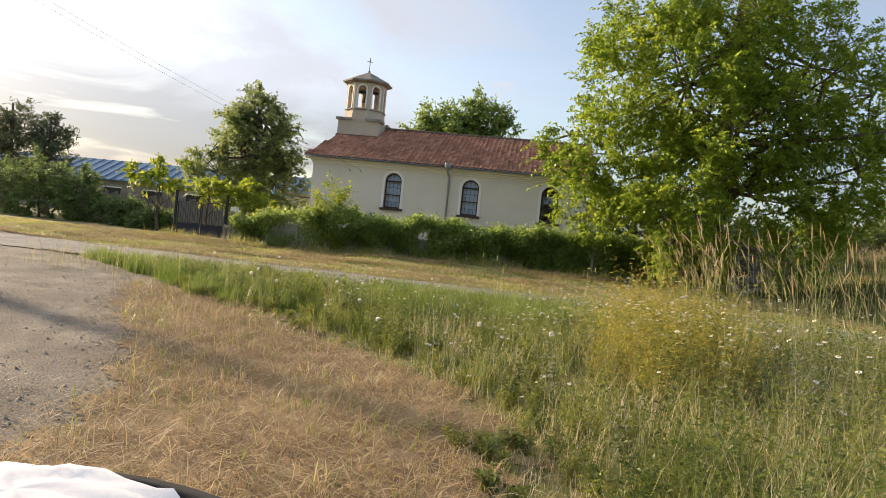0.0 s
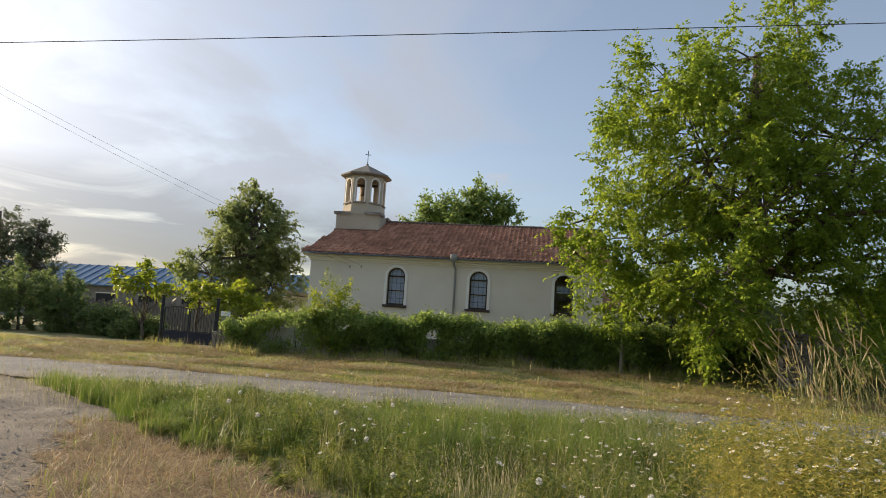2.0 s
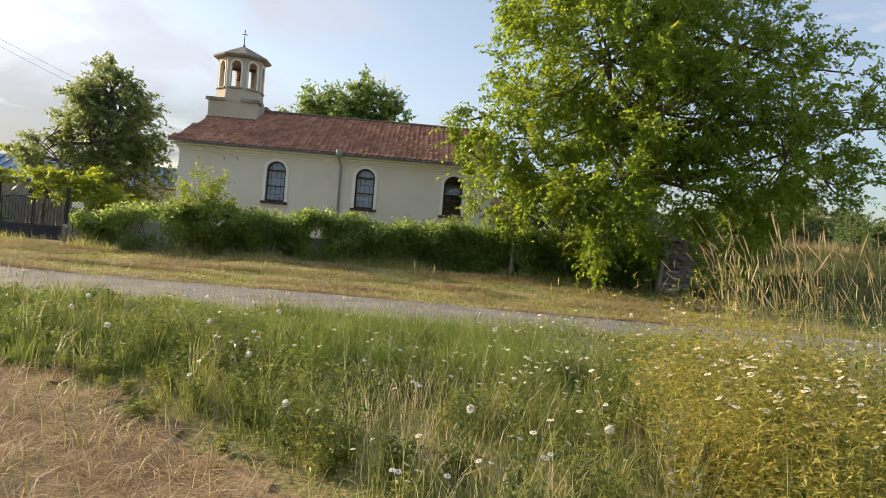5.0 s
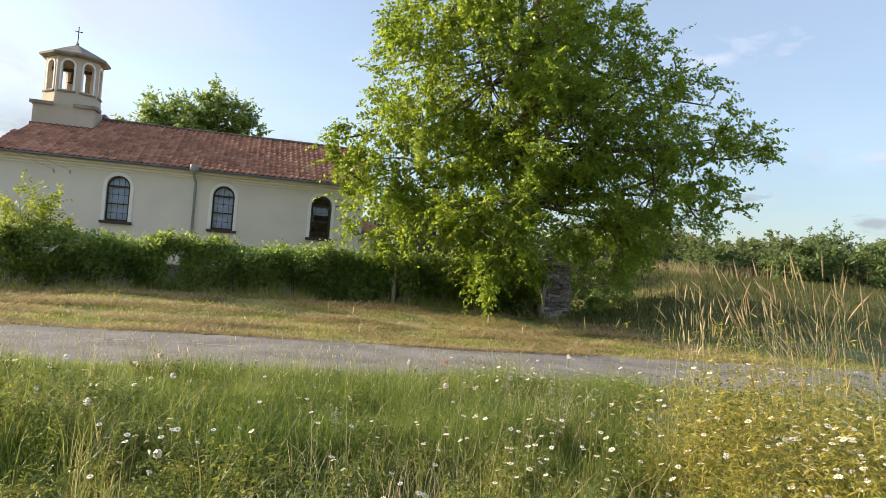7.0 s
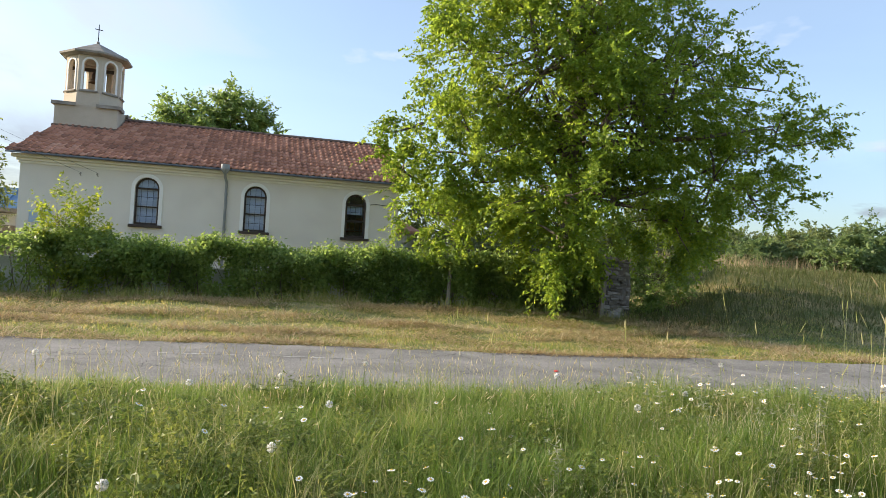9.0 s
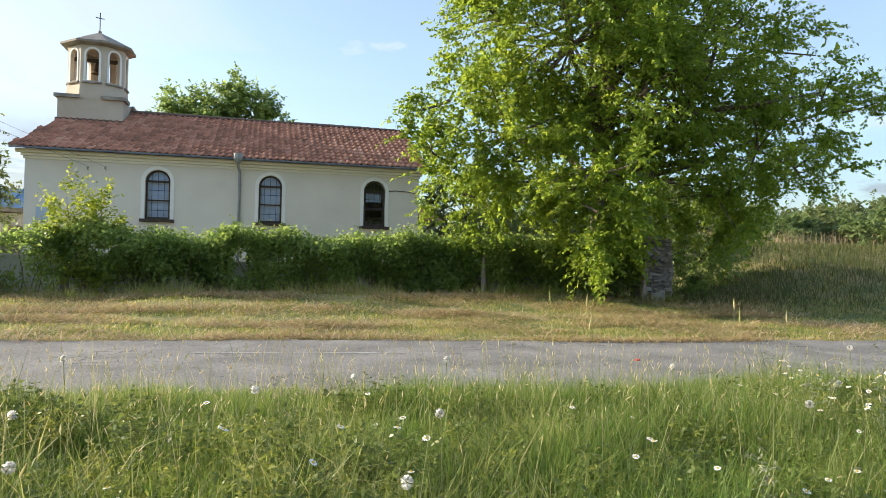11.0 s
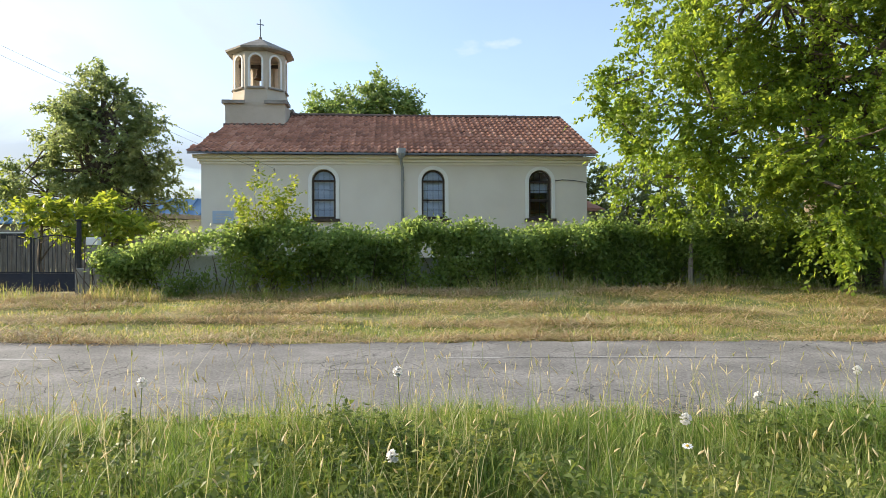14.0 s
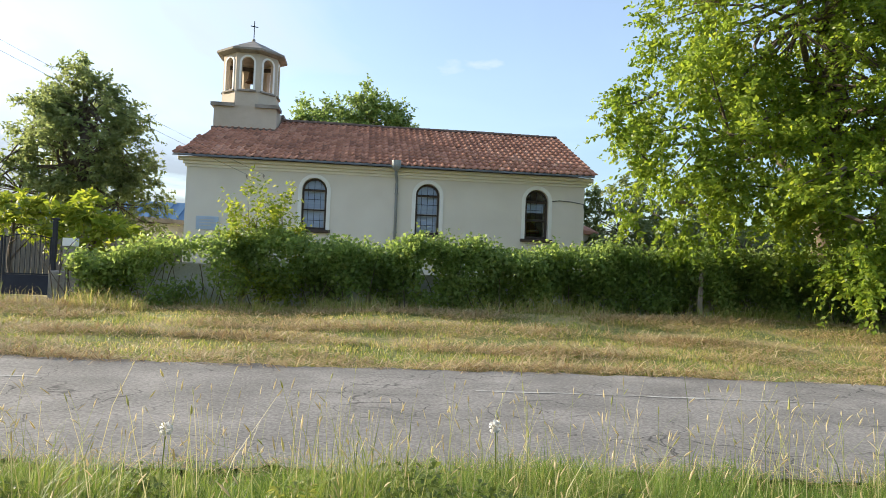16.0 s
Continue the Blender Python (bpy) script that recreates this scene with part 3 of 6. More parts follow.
def pierced_wall(x0, x1, z0, z1, y0, y1, holes):
    """A wall with round-headed openings that go right through it."""
    bm = bmesh.new()
    for y in (y0, y1):
        edge = x0
        for xc, half, zs, sp in holes:
            vs = [bm.verts.new((x, y, z)) for x, z in ((edge, z0), (xc - half, z0), (xc - half, z1), (edge, z1))]
            bm.faces.new(vs)
            vs = [bm.verts.new((x, y, z)) for x, z in ((xc - half, z0), (xc + half, z0), (xc + half, zs), (xc - half, zs))]
            bm.faces.new(vs)
            top = arch(xc, half, zs, sp)[1:-1]
            for (xa, za), (xb, zb) in zip(top, top[1:]):
                bm.faces.new([bm.verts.new((x, y, z)) for x, z in ((xa, za), (xb, zb), (xb, z1), (xa, z1))])
            edge = xc + half
        bm.faces.new([bm.verts.new((x, y, z)) for x, z in ((edge, z0), (x1, z0), (x1, z1), (edge, z1))])
    for xc, half, zs, sp in holes:
        o = arch(xc, half, zs, sp)
        for (xa, za), (xb, zb) in zip(o, o[1:] + o[:1]):
            bm.faces.new([bm.verts.new(p) for p in ((xa, y0, za), (xb, y0, zb), (xb, y1, zb), (xa, y1, za))])
    bmesh.ops.remove_doubles(bm, verts=bm.verts, dist=0.0005)
    bmesh.ops.recalc_face_normals(bm, faces=bm.faces)
    return bm


def local(bm, parent):
    """Moves a mesh made in world places into its thing's own space."""
    bmesh.ops.translate(bm, verts=bm.verts, vec=-Vector(parent.matrix_world.translation))
    return bm


def cp(name, bm, material, label="", parent=None, smooth=False):
    return part(name, local(bm, church), material, parent or church, label, smooth)


cp("front_wall", pierced_wall(CX0, CX1, 0.0, EAVE, CY0, CY0 + 0.45, [(x, HALF, SILL, SPRING) for x in WIN_X]), "plaster")
cp("back_wall", a_box(CX0, CY1 - 0.45, 0, CX1, CY1, EAVE), "plaster")
for xa, xb in ((CX0, CX0 + 0.45), (CX1 - 0.45, CX1)):
    bm = bmesh.new()
    o = [(CY0 + 0.452, 0.0), (CY1 - 0.452, 0.0), (CY1 - 0.452, EAVE), (RIDGE_Y, RIDGE - 0.12), (CY0 + 0.452, EAVE)]
    a, b = [bm.verts.new((xa, y, z)) for y, z in o], [bm.verts.new((xb, y, z)) for y, z in o]
    bm.faces.new(a), bm.faces.new(b[::-1])
    for i in range(5):
        bm.faces.new((a[i], b[i], b[(i + 1) % 5], a[(i + 1) % 5]))
    bmesh.ops.recalc_face_normals(bm, faces=bm.faces)
    cp("gable_wall", bm, "plaster")
# plinth, cornice in three steps, gutter
cp("plinth", a_box(CX0 - 0.05, CY0 - 0.06, 0, CX1 + 0.05, CY0 - 0.003, 0.6, bevel=0.02), "concrete")
bm = bmesh.new()
for out, z0, z1 in ((0.05, 3.92, 4.00), (0.10, 4.003, 4.09), (0.22, 4.093, 4.20)):
    box(bm, CX0 - out, CY0 - out, z0, CX1 + out, CY0 - 0.004, z1, bevel=0.012)
cp("cornice", bm, "cornice", "stepped cream cornice under the eaves")
bm = bmesh.new()
for k in range(9):
    a = math.pi + math.pi * k / 8
    for x in (CX0 - 0.30, CX1 + 0.16):
        bm.verts.new((x, CY0 - 0.43 + 0.055 * math.cos(a), 4.24 + 0.055 * math.sin(a)))
bm.verts.ensure_lookup_table()
for k in range(8):
    bm.faces.new((bm.verts[2 * k], bm.verts[2 * k + 1], bm.verts[2 * k + 3], bm.verts[2 * k + 2]))
bmesh.ops.solidify(bm, geom=bm.faces, thickness=0.006)
cp("gutter", bm, "zinc", "grey half-round zinc gutter", smooth=True)
pipe = cp("downpipe", a_tube([(-0.05, 24.58, 4.14), (-0.05, 24.66, 3.98), (0.0, 24.90, 3.82), (0.0, 24.93, 3.7), (0, 24.93, 0.3)], 0.046, 10), "zinc", "grey zinc downpipe", smooth=True)
cp("funnel", a_tube([(-0.05, 24.55, 4.08), (-0.05, 24.55, 4.16), (-0.05, 24.54, 4.22), (-0.05, 24.54, 4.38)], [0.07, 0.13, 0.15, 0.15], 10), "zinc", parent=pipe)
for z in (3.4, 2.2, 1.0):
    cp("clamp", a_tube([(0, 24.93, z), (0, 24.93, z + 0.03)], 0.068, 10), "zinc", parent=pipe)


def church_window(x, dark):
    win = new("window")
    win.parent = church
    win.location = (x, 25.0 - church.location.y, -church.location.z)
    def sub(name, bm, mat, label="", smooth=False):
        return part(name, bm, mat, win, label, smooth)
    # white band round the opening
    bm = bmesh.new()
    ou, inn = arch(0, HALF + 0.115, SILL + 0.02, SPRING), arch(0, HALF + 0.002, SILL + 0.02, SPRING)
    for y in (-0.045,):
        for i in range(len(ou) - 1):
            f = [bm.verts.new((p[0], y, p[1])) for p in (ou[i], ou[i + 1], inn[i + 1], inn[i])]
            bm.faces.new(f)
            bm.faces.new([bm.verts.new(p) for p in ((ou[i][0], y, ou[i][1]), (ou[i + 1][0], y, ou[i + 1][1]), (ou[i + 1][0], -0.002, ou[i + 1][1]), (ou[i][0], -0.002, ou[i][1]))])
            bm.faces.new([bm.verts.new(p) for p in ((inn[i][0], y, inn[i][1]), (inn[i + 1][0], y, inn[i + 1][1]), (inn[i + 1][0], 0.05, inn[i + 1][1]), (inn[i][0], 0.05, inn[i][1]))])
    bmesh.ops.remove_doubles(bm, verts=bm.verts, dist=0.0005)
    bmesh.ops.recalc_face_normals(bm, faces=bm.faces)
    sub("surround", bm, "white_trim", "raised white band round the arch")
    sub("sill", a_box(-HALF - 0.14, -0.13, SILL - 0.08, HALF + 0.14, 0.12, SILL + 0.015, bevel=0.012), "dark_wood", "dark projecting sill")
    # dark wooden frame following the arch
    bm = bmesh.new()
    ou, inn = arch(0, HALF - 0.004, SILL + 0.02, SPRING), arch(0, HALF - 0.06, SILL + 0.075, SPRING)
    for i in range(len(ou) - 1):
        bm.faces.new([bm.verts.new((p[0], 0.10, p[1])) for p in (ou[i], ou[i + 1], inn[i + 1], inn[i])])
        bm.faces.new([bm.verts.new(p) for p in ((inn[i][0], 0.10, inn[i][1]), (inn[i + 1][0], 0.10, inn[i + 1][1]), (inn[i + 1][0], 0.16, inn[i + 1][1]), (inn[i][0], 0.16, inn[i][1]))])
    box(bm, -HALF + 0.004, 0.10, SILL + 0.018, HALF - 0.004, 0.16, SILL + 0.085)
    box(bm, -HALF + 0.05, 0.095, SPRING - 0.03, HALF - 0.05, 0.155, SPRING + 0.03)
    bmesh.ops.recalc_face_normals(bm, faces=bm.faces)
    sub("frame", bm, "dark_wood", "dark brown wooden frame")
    sub("meeting_rail", a_box(-HALF + 0.06, 0.10, SILL + 0.60, HALF - 0.06, 0.15, SILL + 0.64), "dark_wood")
    for z0, z1 in ((SILL + 0.085, SILL + 0.60), (SILL + 0.64, SPRING - 0.03)):
        bm = bmesh.new()
        w = HALF - 0.062
        for q in ((-w, z0, -w + 0.022, z1), (w - 0.022, z0, w, z1), (-w, z0, w, z0 + 0.022), (-w, z1 - 0.022, w, z1)):
            box(bm, q[0], 0.112, q[1], q[2], 0.135, q[3])
        sub("sash", bm, "zinc" if not dark else "dark_wood", "thin grey sash")
    bm = bmesh.new()
    o = arch(0, HALF - 0.05, SILL + 0.06, SPRING)
    bm.faces.new([bm.verts.new((p[0], 0.14, p[1])) for p in o])
    pane = sub("pane", bm, "glass")
    pane.visible_shadow = False
    if not dark:
        bm = bmesh.new()
        o = arch(0, HALF - 0.03, SILL + 0.04, SPRING)
        prism(bm, o, 0.20, 0.215)
        bmesh.ops.recalc_face_normals(bm, faces=bm.faces)
        sub("blind", bm, "curtain", "blue-grey blind behind the glass")
    else:
        sub("torn_blind", a_box(-HALF + 0.05, 0.20, SPRING - 0.35, HALF - 0.1, 0.21, SPRING - 0.05), "curtain", "half fallen grey blind")
    # iron grille
    for k in range(1, 4):
        xk = -HALF + 2 * HALF * k / 4
        top = SPRING + math.sqrt(max((HALF - 0.05) ** 2 - xk * xk, 0))
        sub("grille_bar", a_tube([(xk, 0.07, SILL + 0.02), (xk, 0.07, top)], 0.007, 5), "iron")
    for z in (SILL + 0.30, SILL + 0.62, SILL + 0.94, SPRING + 0.03):
        sub("grille_bar", a_tube([(-HALF + 0.01, 0.07, z), (HALF - 0.01, 0.07, z)], 0.007, 5), "iron")
    return win


for k, x in enumerate(WIN_X):
    church_window(x, k == 2)
cp("inner_floor", a_box(CX0 + 0.46, CY0 + 0.46, 0.1, CX1 - 0.46, CY1 - 0.46, 0.2), "dark_room")

# roof boards, ridge, verges
SLOPE = math.atan2(RIDGE - EAVE, RIDGE_Y - (CY0 - 0.38))
RUN = (RIDGE_Y - (CY0 - 0.38)) / math.cos(SLOPE)
RX0, RX1 = CX0 - 0.33, CX1 + 0.14
bm = bmesh.new()
o = [(CY0 - 0.38, EAVE - 0.05), (RIDGE_Y, RIDGE - 0.05), (CY1 + 0.38, EAVE - 0.05), (CY1 + 0.38, EAVE + 0.01), (RIDGE_Y, RIDGE + 0.01), (CY0 - 0.38, EAVE + 0.01)]
a, b = [bm.verts.new((RX0 + 0.6 * (z - EAVE + 0.05) / (RIDGE - EAVE), y, z)) for y, z in o], [bm.verts.new((RX1, y, z)) for y, z in o]
for i in range(6):
    bm.faces.new((a[i], b[i], b[(i + 1) % 6], a[(i + 1) % 6]))
for s in (a, b):
    bm.faces.new((s[0], s[1], s[4], s[5])), bm.faces.new((s[1], s[2], s[3], s[4]))
bmesh.ops.recalc_face_normals(bm, faces=bm.faces)
roof = cp("roof", bm, "old_tile", "pitched roof of red interlocking clay tiles with grey lichened edges")
bm = bmesh.new()
x = -4.25
while x < RX1:
    r = 0.095 + 0.008 * math.sin(x * 37)
    pts = []
    for s in (0, 1):
        for k in range(7):
            a = math.pi * k / 6
            pts.append(bm.verts.new((x + 0.37 * s, RIDGE_Y + (r + 0.012 * s) * 1.25 * math.cos(a), RIDGE + 0.01 + (r + 0.012 * s) * math.sin(a))))
    for k in range(6):
        bm.faces.new((pts[k], pts[k + 1], pts[k + 8], pts[k + 7]))
    x += 0.35
cp("ridge_tiles", bm, "old_tile", "row of half-round grey ridge tiles", parent=roof)

# belfry
TX, TY = -5.20, 28.95


def tp(name, bm, material, label="", parent=None, smooth=False):
    """A part of the belfry, which stands a little lower than its own levels."""
    bmesh.ops.translate(bm, verts=bm.verts, vec=(0, 0, -0.09))
    return cp(name, bm, material, label, parent, smooth)


bm = bmesh.new()
box(bm, TX - 1.05, TY - 1.05, 5.1, TX + 1.05, TY + 1.05, 6.62)
belfry = tp("belfry_base", bm, "tower_plaster", "square plastered base of the belfry")


def octo(r, z, turn=math.pi / 8):
    return [(TX + r * math.cos(turn + k * math.pi / 4), TY + r * math.sin(turn + k * math.pi / 4), z) for k in range(8)]


def octo_loft(levels, cap=True):
    bm = bmesh.new()
    rings = [[bm.verts.new(p) for p in octo(r, z)] for r, z in levels]
    for a, b in zip(rings, rings[1:]):
        for k in range(8):
            bm.faces.new((a[k], a[(k + 1) % 8], b[(k + 1) % 8], b[k]))
    if cap:
        bm.faces.new(rings[0][::-1]), bm.faces.new(rings[-1])
    bmesh.ops.recalc_face_normals(bm, faces=bm.faces)
    return bm


R8 = 1.02
tp("drum_foot", octo_loft([(R8 * 1.03, 6.58), (R8 * 0.985, 7.14)]), "tower_plaster")
# eight pierced faces
flat = R8 * 0.985 * math.cos(math.pi / 8)
side = R8 * 0.985 * math.sin(math.pi / 8)
for k in range(8):
    turn = k * math.pi / 4 + math.pi / 2
    m = Matrix.Translation((TX, TY, 0)) @ Matrix.Rotation(turn, 4, "Z")
    bm = pierced_wall(-side, side, 7.14, 8.52, -flat, -flat + 0.13, [(0, 0.205, 7.24, 8.16)])
    bmesh.ops.transform(bm, matrix=m, verts=bm.verts)
    face = tp("drum_face", bm, "tower_plaster")
    bm = bmesh.new()
    ou, inn = arch(0, 0.275, 7.21, 8.16, 10), arch(0, 0.207, 7.21, 8.16, 10)
    for i in range(len(ou) - 1):
        q = (ou[i], ou[i + 1], inn[i + 1], inn[i])
        bm.faces.new([bm.verts.new((p[0], -flat - 0.022, p[1])) for p in q])
        bm.faces.new([bm.verts.new(p) for p in ((ou[i][0], -flat - 0.022, ou[i][1]), (ou[i + 1][0], -flat - 0.022, ou[i + 1][1]), (ou[i + 1][0], -flat, ou[i + 1][1]), (ou[i][0], -flat, ou[i][1]))])
        bm.faces.new([bm.verts.new(p) for p in ((inn[i][0], -flat - 0.022, inn[i][1]), (inn[i + 1][0], -flat - 0.022, inn[i + 1][1]), (inn[i + 1][0], -flat + 0.02, inn[i + 1][1]), (inn[i][0], -flat + 0.02, inn[i][1]))])
    bmesh.ops.recalc_face_normals(bm, faces=bm.faces)
    bmesh.ops.transform(bm, matrix=m, verts=bm.verts)
    tp("arch_band", bm, "white_trim", parent=face)
    bm = a_box(-0.32, -flat - 0.07, 7.14, 0.32, -flat - 0.002, 7.205, bevel=0.01)
    bmesh.ops.transform(bm, matrix=m, verts=bm.verts)
    tp("arch_sill", bm, "concrete", parent=face)
# corner slabs where the square base meets the drum
for sx in (-1, 1):
    for sy in (-1, 1):
        c = (TX + sx * 1.05, TY + sy * 1.05)
        o = [(c[0] + sx * 0.10, c[1] + sy * 0.10), (c[0] - sx * 0.72, c[1] + sy * 0.10), (c[0] - sx * 0.62, c[1] - sy * 0.02), (c[0] - sx * 0.02, c[1] - sy * 0.62), (c[0] + sx * 0.10, c[1] - sy * 0.72)]
        tp("corner_slab", a_prism(o, 6.56, 6.68, axis="z"), "concrete", "weathered slab capping a corner of the base")
cap = tp("belfry_roof", octo_loft([(1.08, 8.50), (1.26, 8.56), (1.27, 8.63), (0.55, 8.98), (0.07, 9.20), (0.02, 9.22)]), "concrete", "low eight-sided weathered roof with a wide eave")
tp("finial_ball", a_tube([(TX, TY, 9.18), (TX, TY, 9.21), (TX, TY, 9.25), (TX, TY, 9.29), (TX, TY, 9.31)], [0.03, 0.055, 0.065, 0.05, 0.02], 10), "concrete", parent=cap, smooth=True)
bm = bmesh.new()
box(bm, TX - 0.013, TY - 0.013, 9.28, TX + 0.013, TY + 0.013, 9.96)
m = Matrix.Translation((TX, TY, 9.76)) @ Matrix.Rotation(radians(25), 4, "Z")
box(bm, -0.14, -0.012, -0.013, 0.14, 0.012, 0.013, m=m)
tp("cross", bm, "iron", "thin iron cross", parent=cap)
bm = bmesh.new()
prof = [(0.02, 0.42), (0.10, 0.40), (0.13, 0.30), (0.15, 0.15), (0.20, 0.05), (0.24, 0.0)]
rings = [[bm.verts.new((TX + r * math.cos(a * math.tau / 16), TY + r * math.sin(a * math.tau / 16), 7.70 + z)) for a in range(16)] for r, z in prof]
for a, b in zip(rings, rings[1:]):
    for k in range(16):
        bm.faces.new((a[k], a[(k + 1) % 16], b[(k + 1) % 16], b[k]))
tp("bell", bm, "bronze", "dark bronze bell hanging in the belfry", smooth=True)
tp("bell_beam", a_box(TX - 0.9, TY - 0.05, 8.12, TX + 0.9, TY + 0.05, 8.24), "dark_wood")
tp("base_apron", a_box(TX - 1.10, TY - 1.11, 5.45, TX + 1.13, TY - 1.053, 5.84), "old_tile", "dark flashing at the foot of the belfry")

# insulators, wall cable and notice on the front
for x, z in ((-4.52, 3.66), (-4.02, 3.68)):
    cp("insulator", a_tube([(x, 25.0, z), (x, 24.86, z), (x, 24.86, z + 0.05), (x, 24.86, z + 0.09)], [0.012, 0.012, 0.035, 0.02], 8), "concrete", "small wall bracket with insulator")
cp("wall_cable", a_tube([(4.90, 24.98, 3.42), (5.2, 24.97, 3.46), (5.6, 24.97, 3.44), (6.0, 24.97, 3.38), (6.02, 24.97, 3.2)], 0.012, 5), "cable")
cp("notice_board", a_box(-5.95, 24.965, 2.05, -5.30, 24.997, 2.45, bevel=0.005), "sign", "faded pale blue notice panel")
for k, w in enumerate((0.42, 0.50, 0.34)):
    cp("notice_line", a_box(-5.85, 24.958, 2.33 - 0.09 * k, -5.85 + w, 24.962, 2.36 - 0.09 * k), "whitewash")
apse = cp("apse_wall", a_tube([(CX1 + 0.1, 29.3, 0), (CX1 + 0.1, 29.3, 2.7)], 1.6, 24), "plaster", "rounded apse wall")
cp("apse_roof", a_tube([(CX1 + 0.1, 29.3, 2.62), (CX1 + 0.1, 29.3, 2.74), (CX1 + 0.1, 29.3, 3.6)], [1.85, 1.85, 0.15], 24), "tile", "low tiled apse roof")

# ---------------------------------------------------------------- plants: helpers
def leaves(centres, size, spread, per, droop=0.3, narrow=0.5, flat=0.0):
    """Folded leaves scattered round centres: arrays of vertices and faces."""
    c = np.repeat(np.asarray(centres, float), per, 0)
    n = len(c)
    c = c + rng.normal(0, 1, (n, 3)) * np.asarray(spread)
    d = rng.normal(0, 1, (n, 3))
    d[:, 2] = d[:, 2] * (1 - flat) - droop
    d /= np.linalg.norm(d, axis=1)[:, None]
    up = rng.normal(0, 0.6, (n, 3)) + np.array([0, 0, 1.0])
    s = np.cross(d, up)
    s /= np.linalg.norm(s, axis=1)[:, None] + 1e-9
    nn = np.cross(s, d)
    ln = (size * rng.uniform(0.6, 1.25, n))[:, None]
    w = ln * narrow * 0.5
    v = np.stack([c, c + d * ln * 0.45 + s * w + nn * w * 0.35, c + d * ln, c + d * ln * 0.45 - s * w + nn * w * 0.35], 1).reshape(-1, 3)
    return v, np.arange(4 * n).reshape(-1, 4)


def gather(*sets):
    vs, fs, k = [], [], 0
    for v, f in sets:
        vs.append(v), fs.append(f + k)
        k += len(v)
    return np.concatenate(vs), np.concatenate(fs)


def unit(v):
    return v / (np.linalg.norm(v, axis=-1, keepdims=True) + 1e-9)


def sprays(lobes, boughs, twigs, per, reach, size, narrow=0.6, droop=0.25, inner=0.4, ragged=0.13, keep=None):
    """Boughs fan out of each lobe's heart and carry leafy twigs: leaf arrays, and each bough's heart and end."""
    vs, hearts, ends = [], [], []
    vol = np.array([l[3] * l[4] * l[5] for l in lobes]) ** 0.8
    for l, nb in zip(lobes, np.maximum((boughs * vol / vol.sum()).astype(int), 4)):
        heart, rad = np.array(l[:3]), np.array(l[3:6])
        d = unit(rng.normal(0, 1, (nb, 3)))
        e = heart + d * rad * (0.90 + rng.normal(0, ragged, nb))[:, None]
        hearts += [heart] * nb
        ends += list(e)
        t = inner + (1 - inner) * np.sqrt(rng.uniform(0, 1, (nb, twigs, 1)))
        p = (heart + (e - heart)[:, None, :] * t + rng.normal(0, 0.05 * rad.mean(), (nb, twigs, 3))).reshape(-1, 3)
        td = unit(np.repeat(d, twigs, 0) * 0.75 + rng.normal(0, 0.6, p.shape) + np.array([0, 0, 0.12]))
        if keep is not None:
            k = keep(p)
            p, td = p[k], td[k]
        n = len(p)
        ln = reach * rng.uniform(0.55, 1.35, (n, 1, 1))
        q = (np.linspace(0.1, 1, per)[None, :] + rng.normal(0, 0.04, (n, per)))[..., None]
        c = p[:, None, :] + td[:, None, :] * ln * q - np.array([0, 0, 1.0]) * droop * ln * q * q + rng.normal(0, 0.02 * reach, (n, per, 3))
        side = unit(np.cross(td, rng.normal(0, 0.5, td.shape) + np.array([0, 0, 1.0])))[:, None, :] * np.where(np.arange(per) % 2, 1.0, -1.0)[None, :, None]
        ld = unit(td[:, None, :] * 0.5 + side * 0.75 + rng.normal(0, 0.35, c.shape) - np.array([0, 0, 0.3]))
        nr = rng.normal(0, 0.8, c.shape) + np.array([-0.35, 0, 0.75])
        sv = unit(np.cross(ld, nr))
        up = np.cross(sv, ld)
        sz = size * rng.uniform(0.6, 1.25, (n, per, 1))
        w = sz * narrow * 0.5
        vs.append(np.stack([c, c + ld * sz * 0.42 + sv * w + up * w * 0.3, c + ld * sz, c + ld * sz * 0.42 - sv * w + up * w * 0.3], 2).reshape(-1, 3))
    v = np.concatenate(vs)
    return (v, np.arange(len(v)).reshape(-1, 4)), np.array(hearts), np.array(ends)


def limb(bm, a, b, r0, r1, bend=0.12, sides=6):
    a, b = Vector(a), Vector(b)
    n = 5
    off = Vector(rng.normal(0, bend, 3)) * (b - a).length
    pts = [a.lerp(b, i / n) + off * math.sin(math.pi * i / n) for i in range(n + 1)]
    tube(bm, pts, [r0 + (r1 - r0) * i / n for i in range(n + 1)], sides)


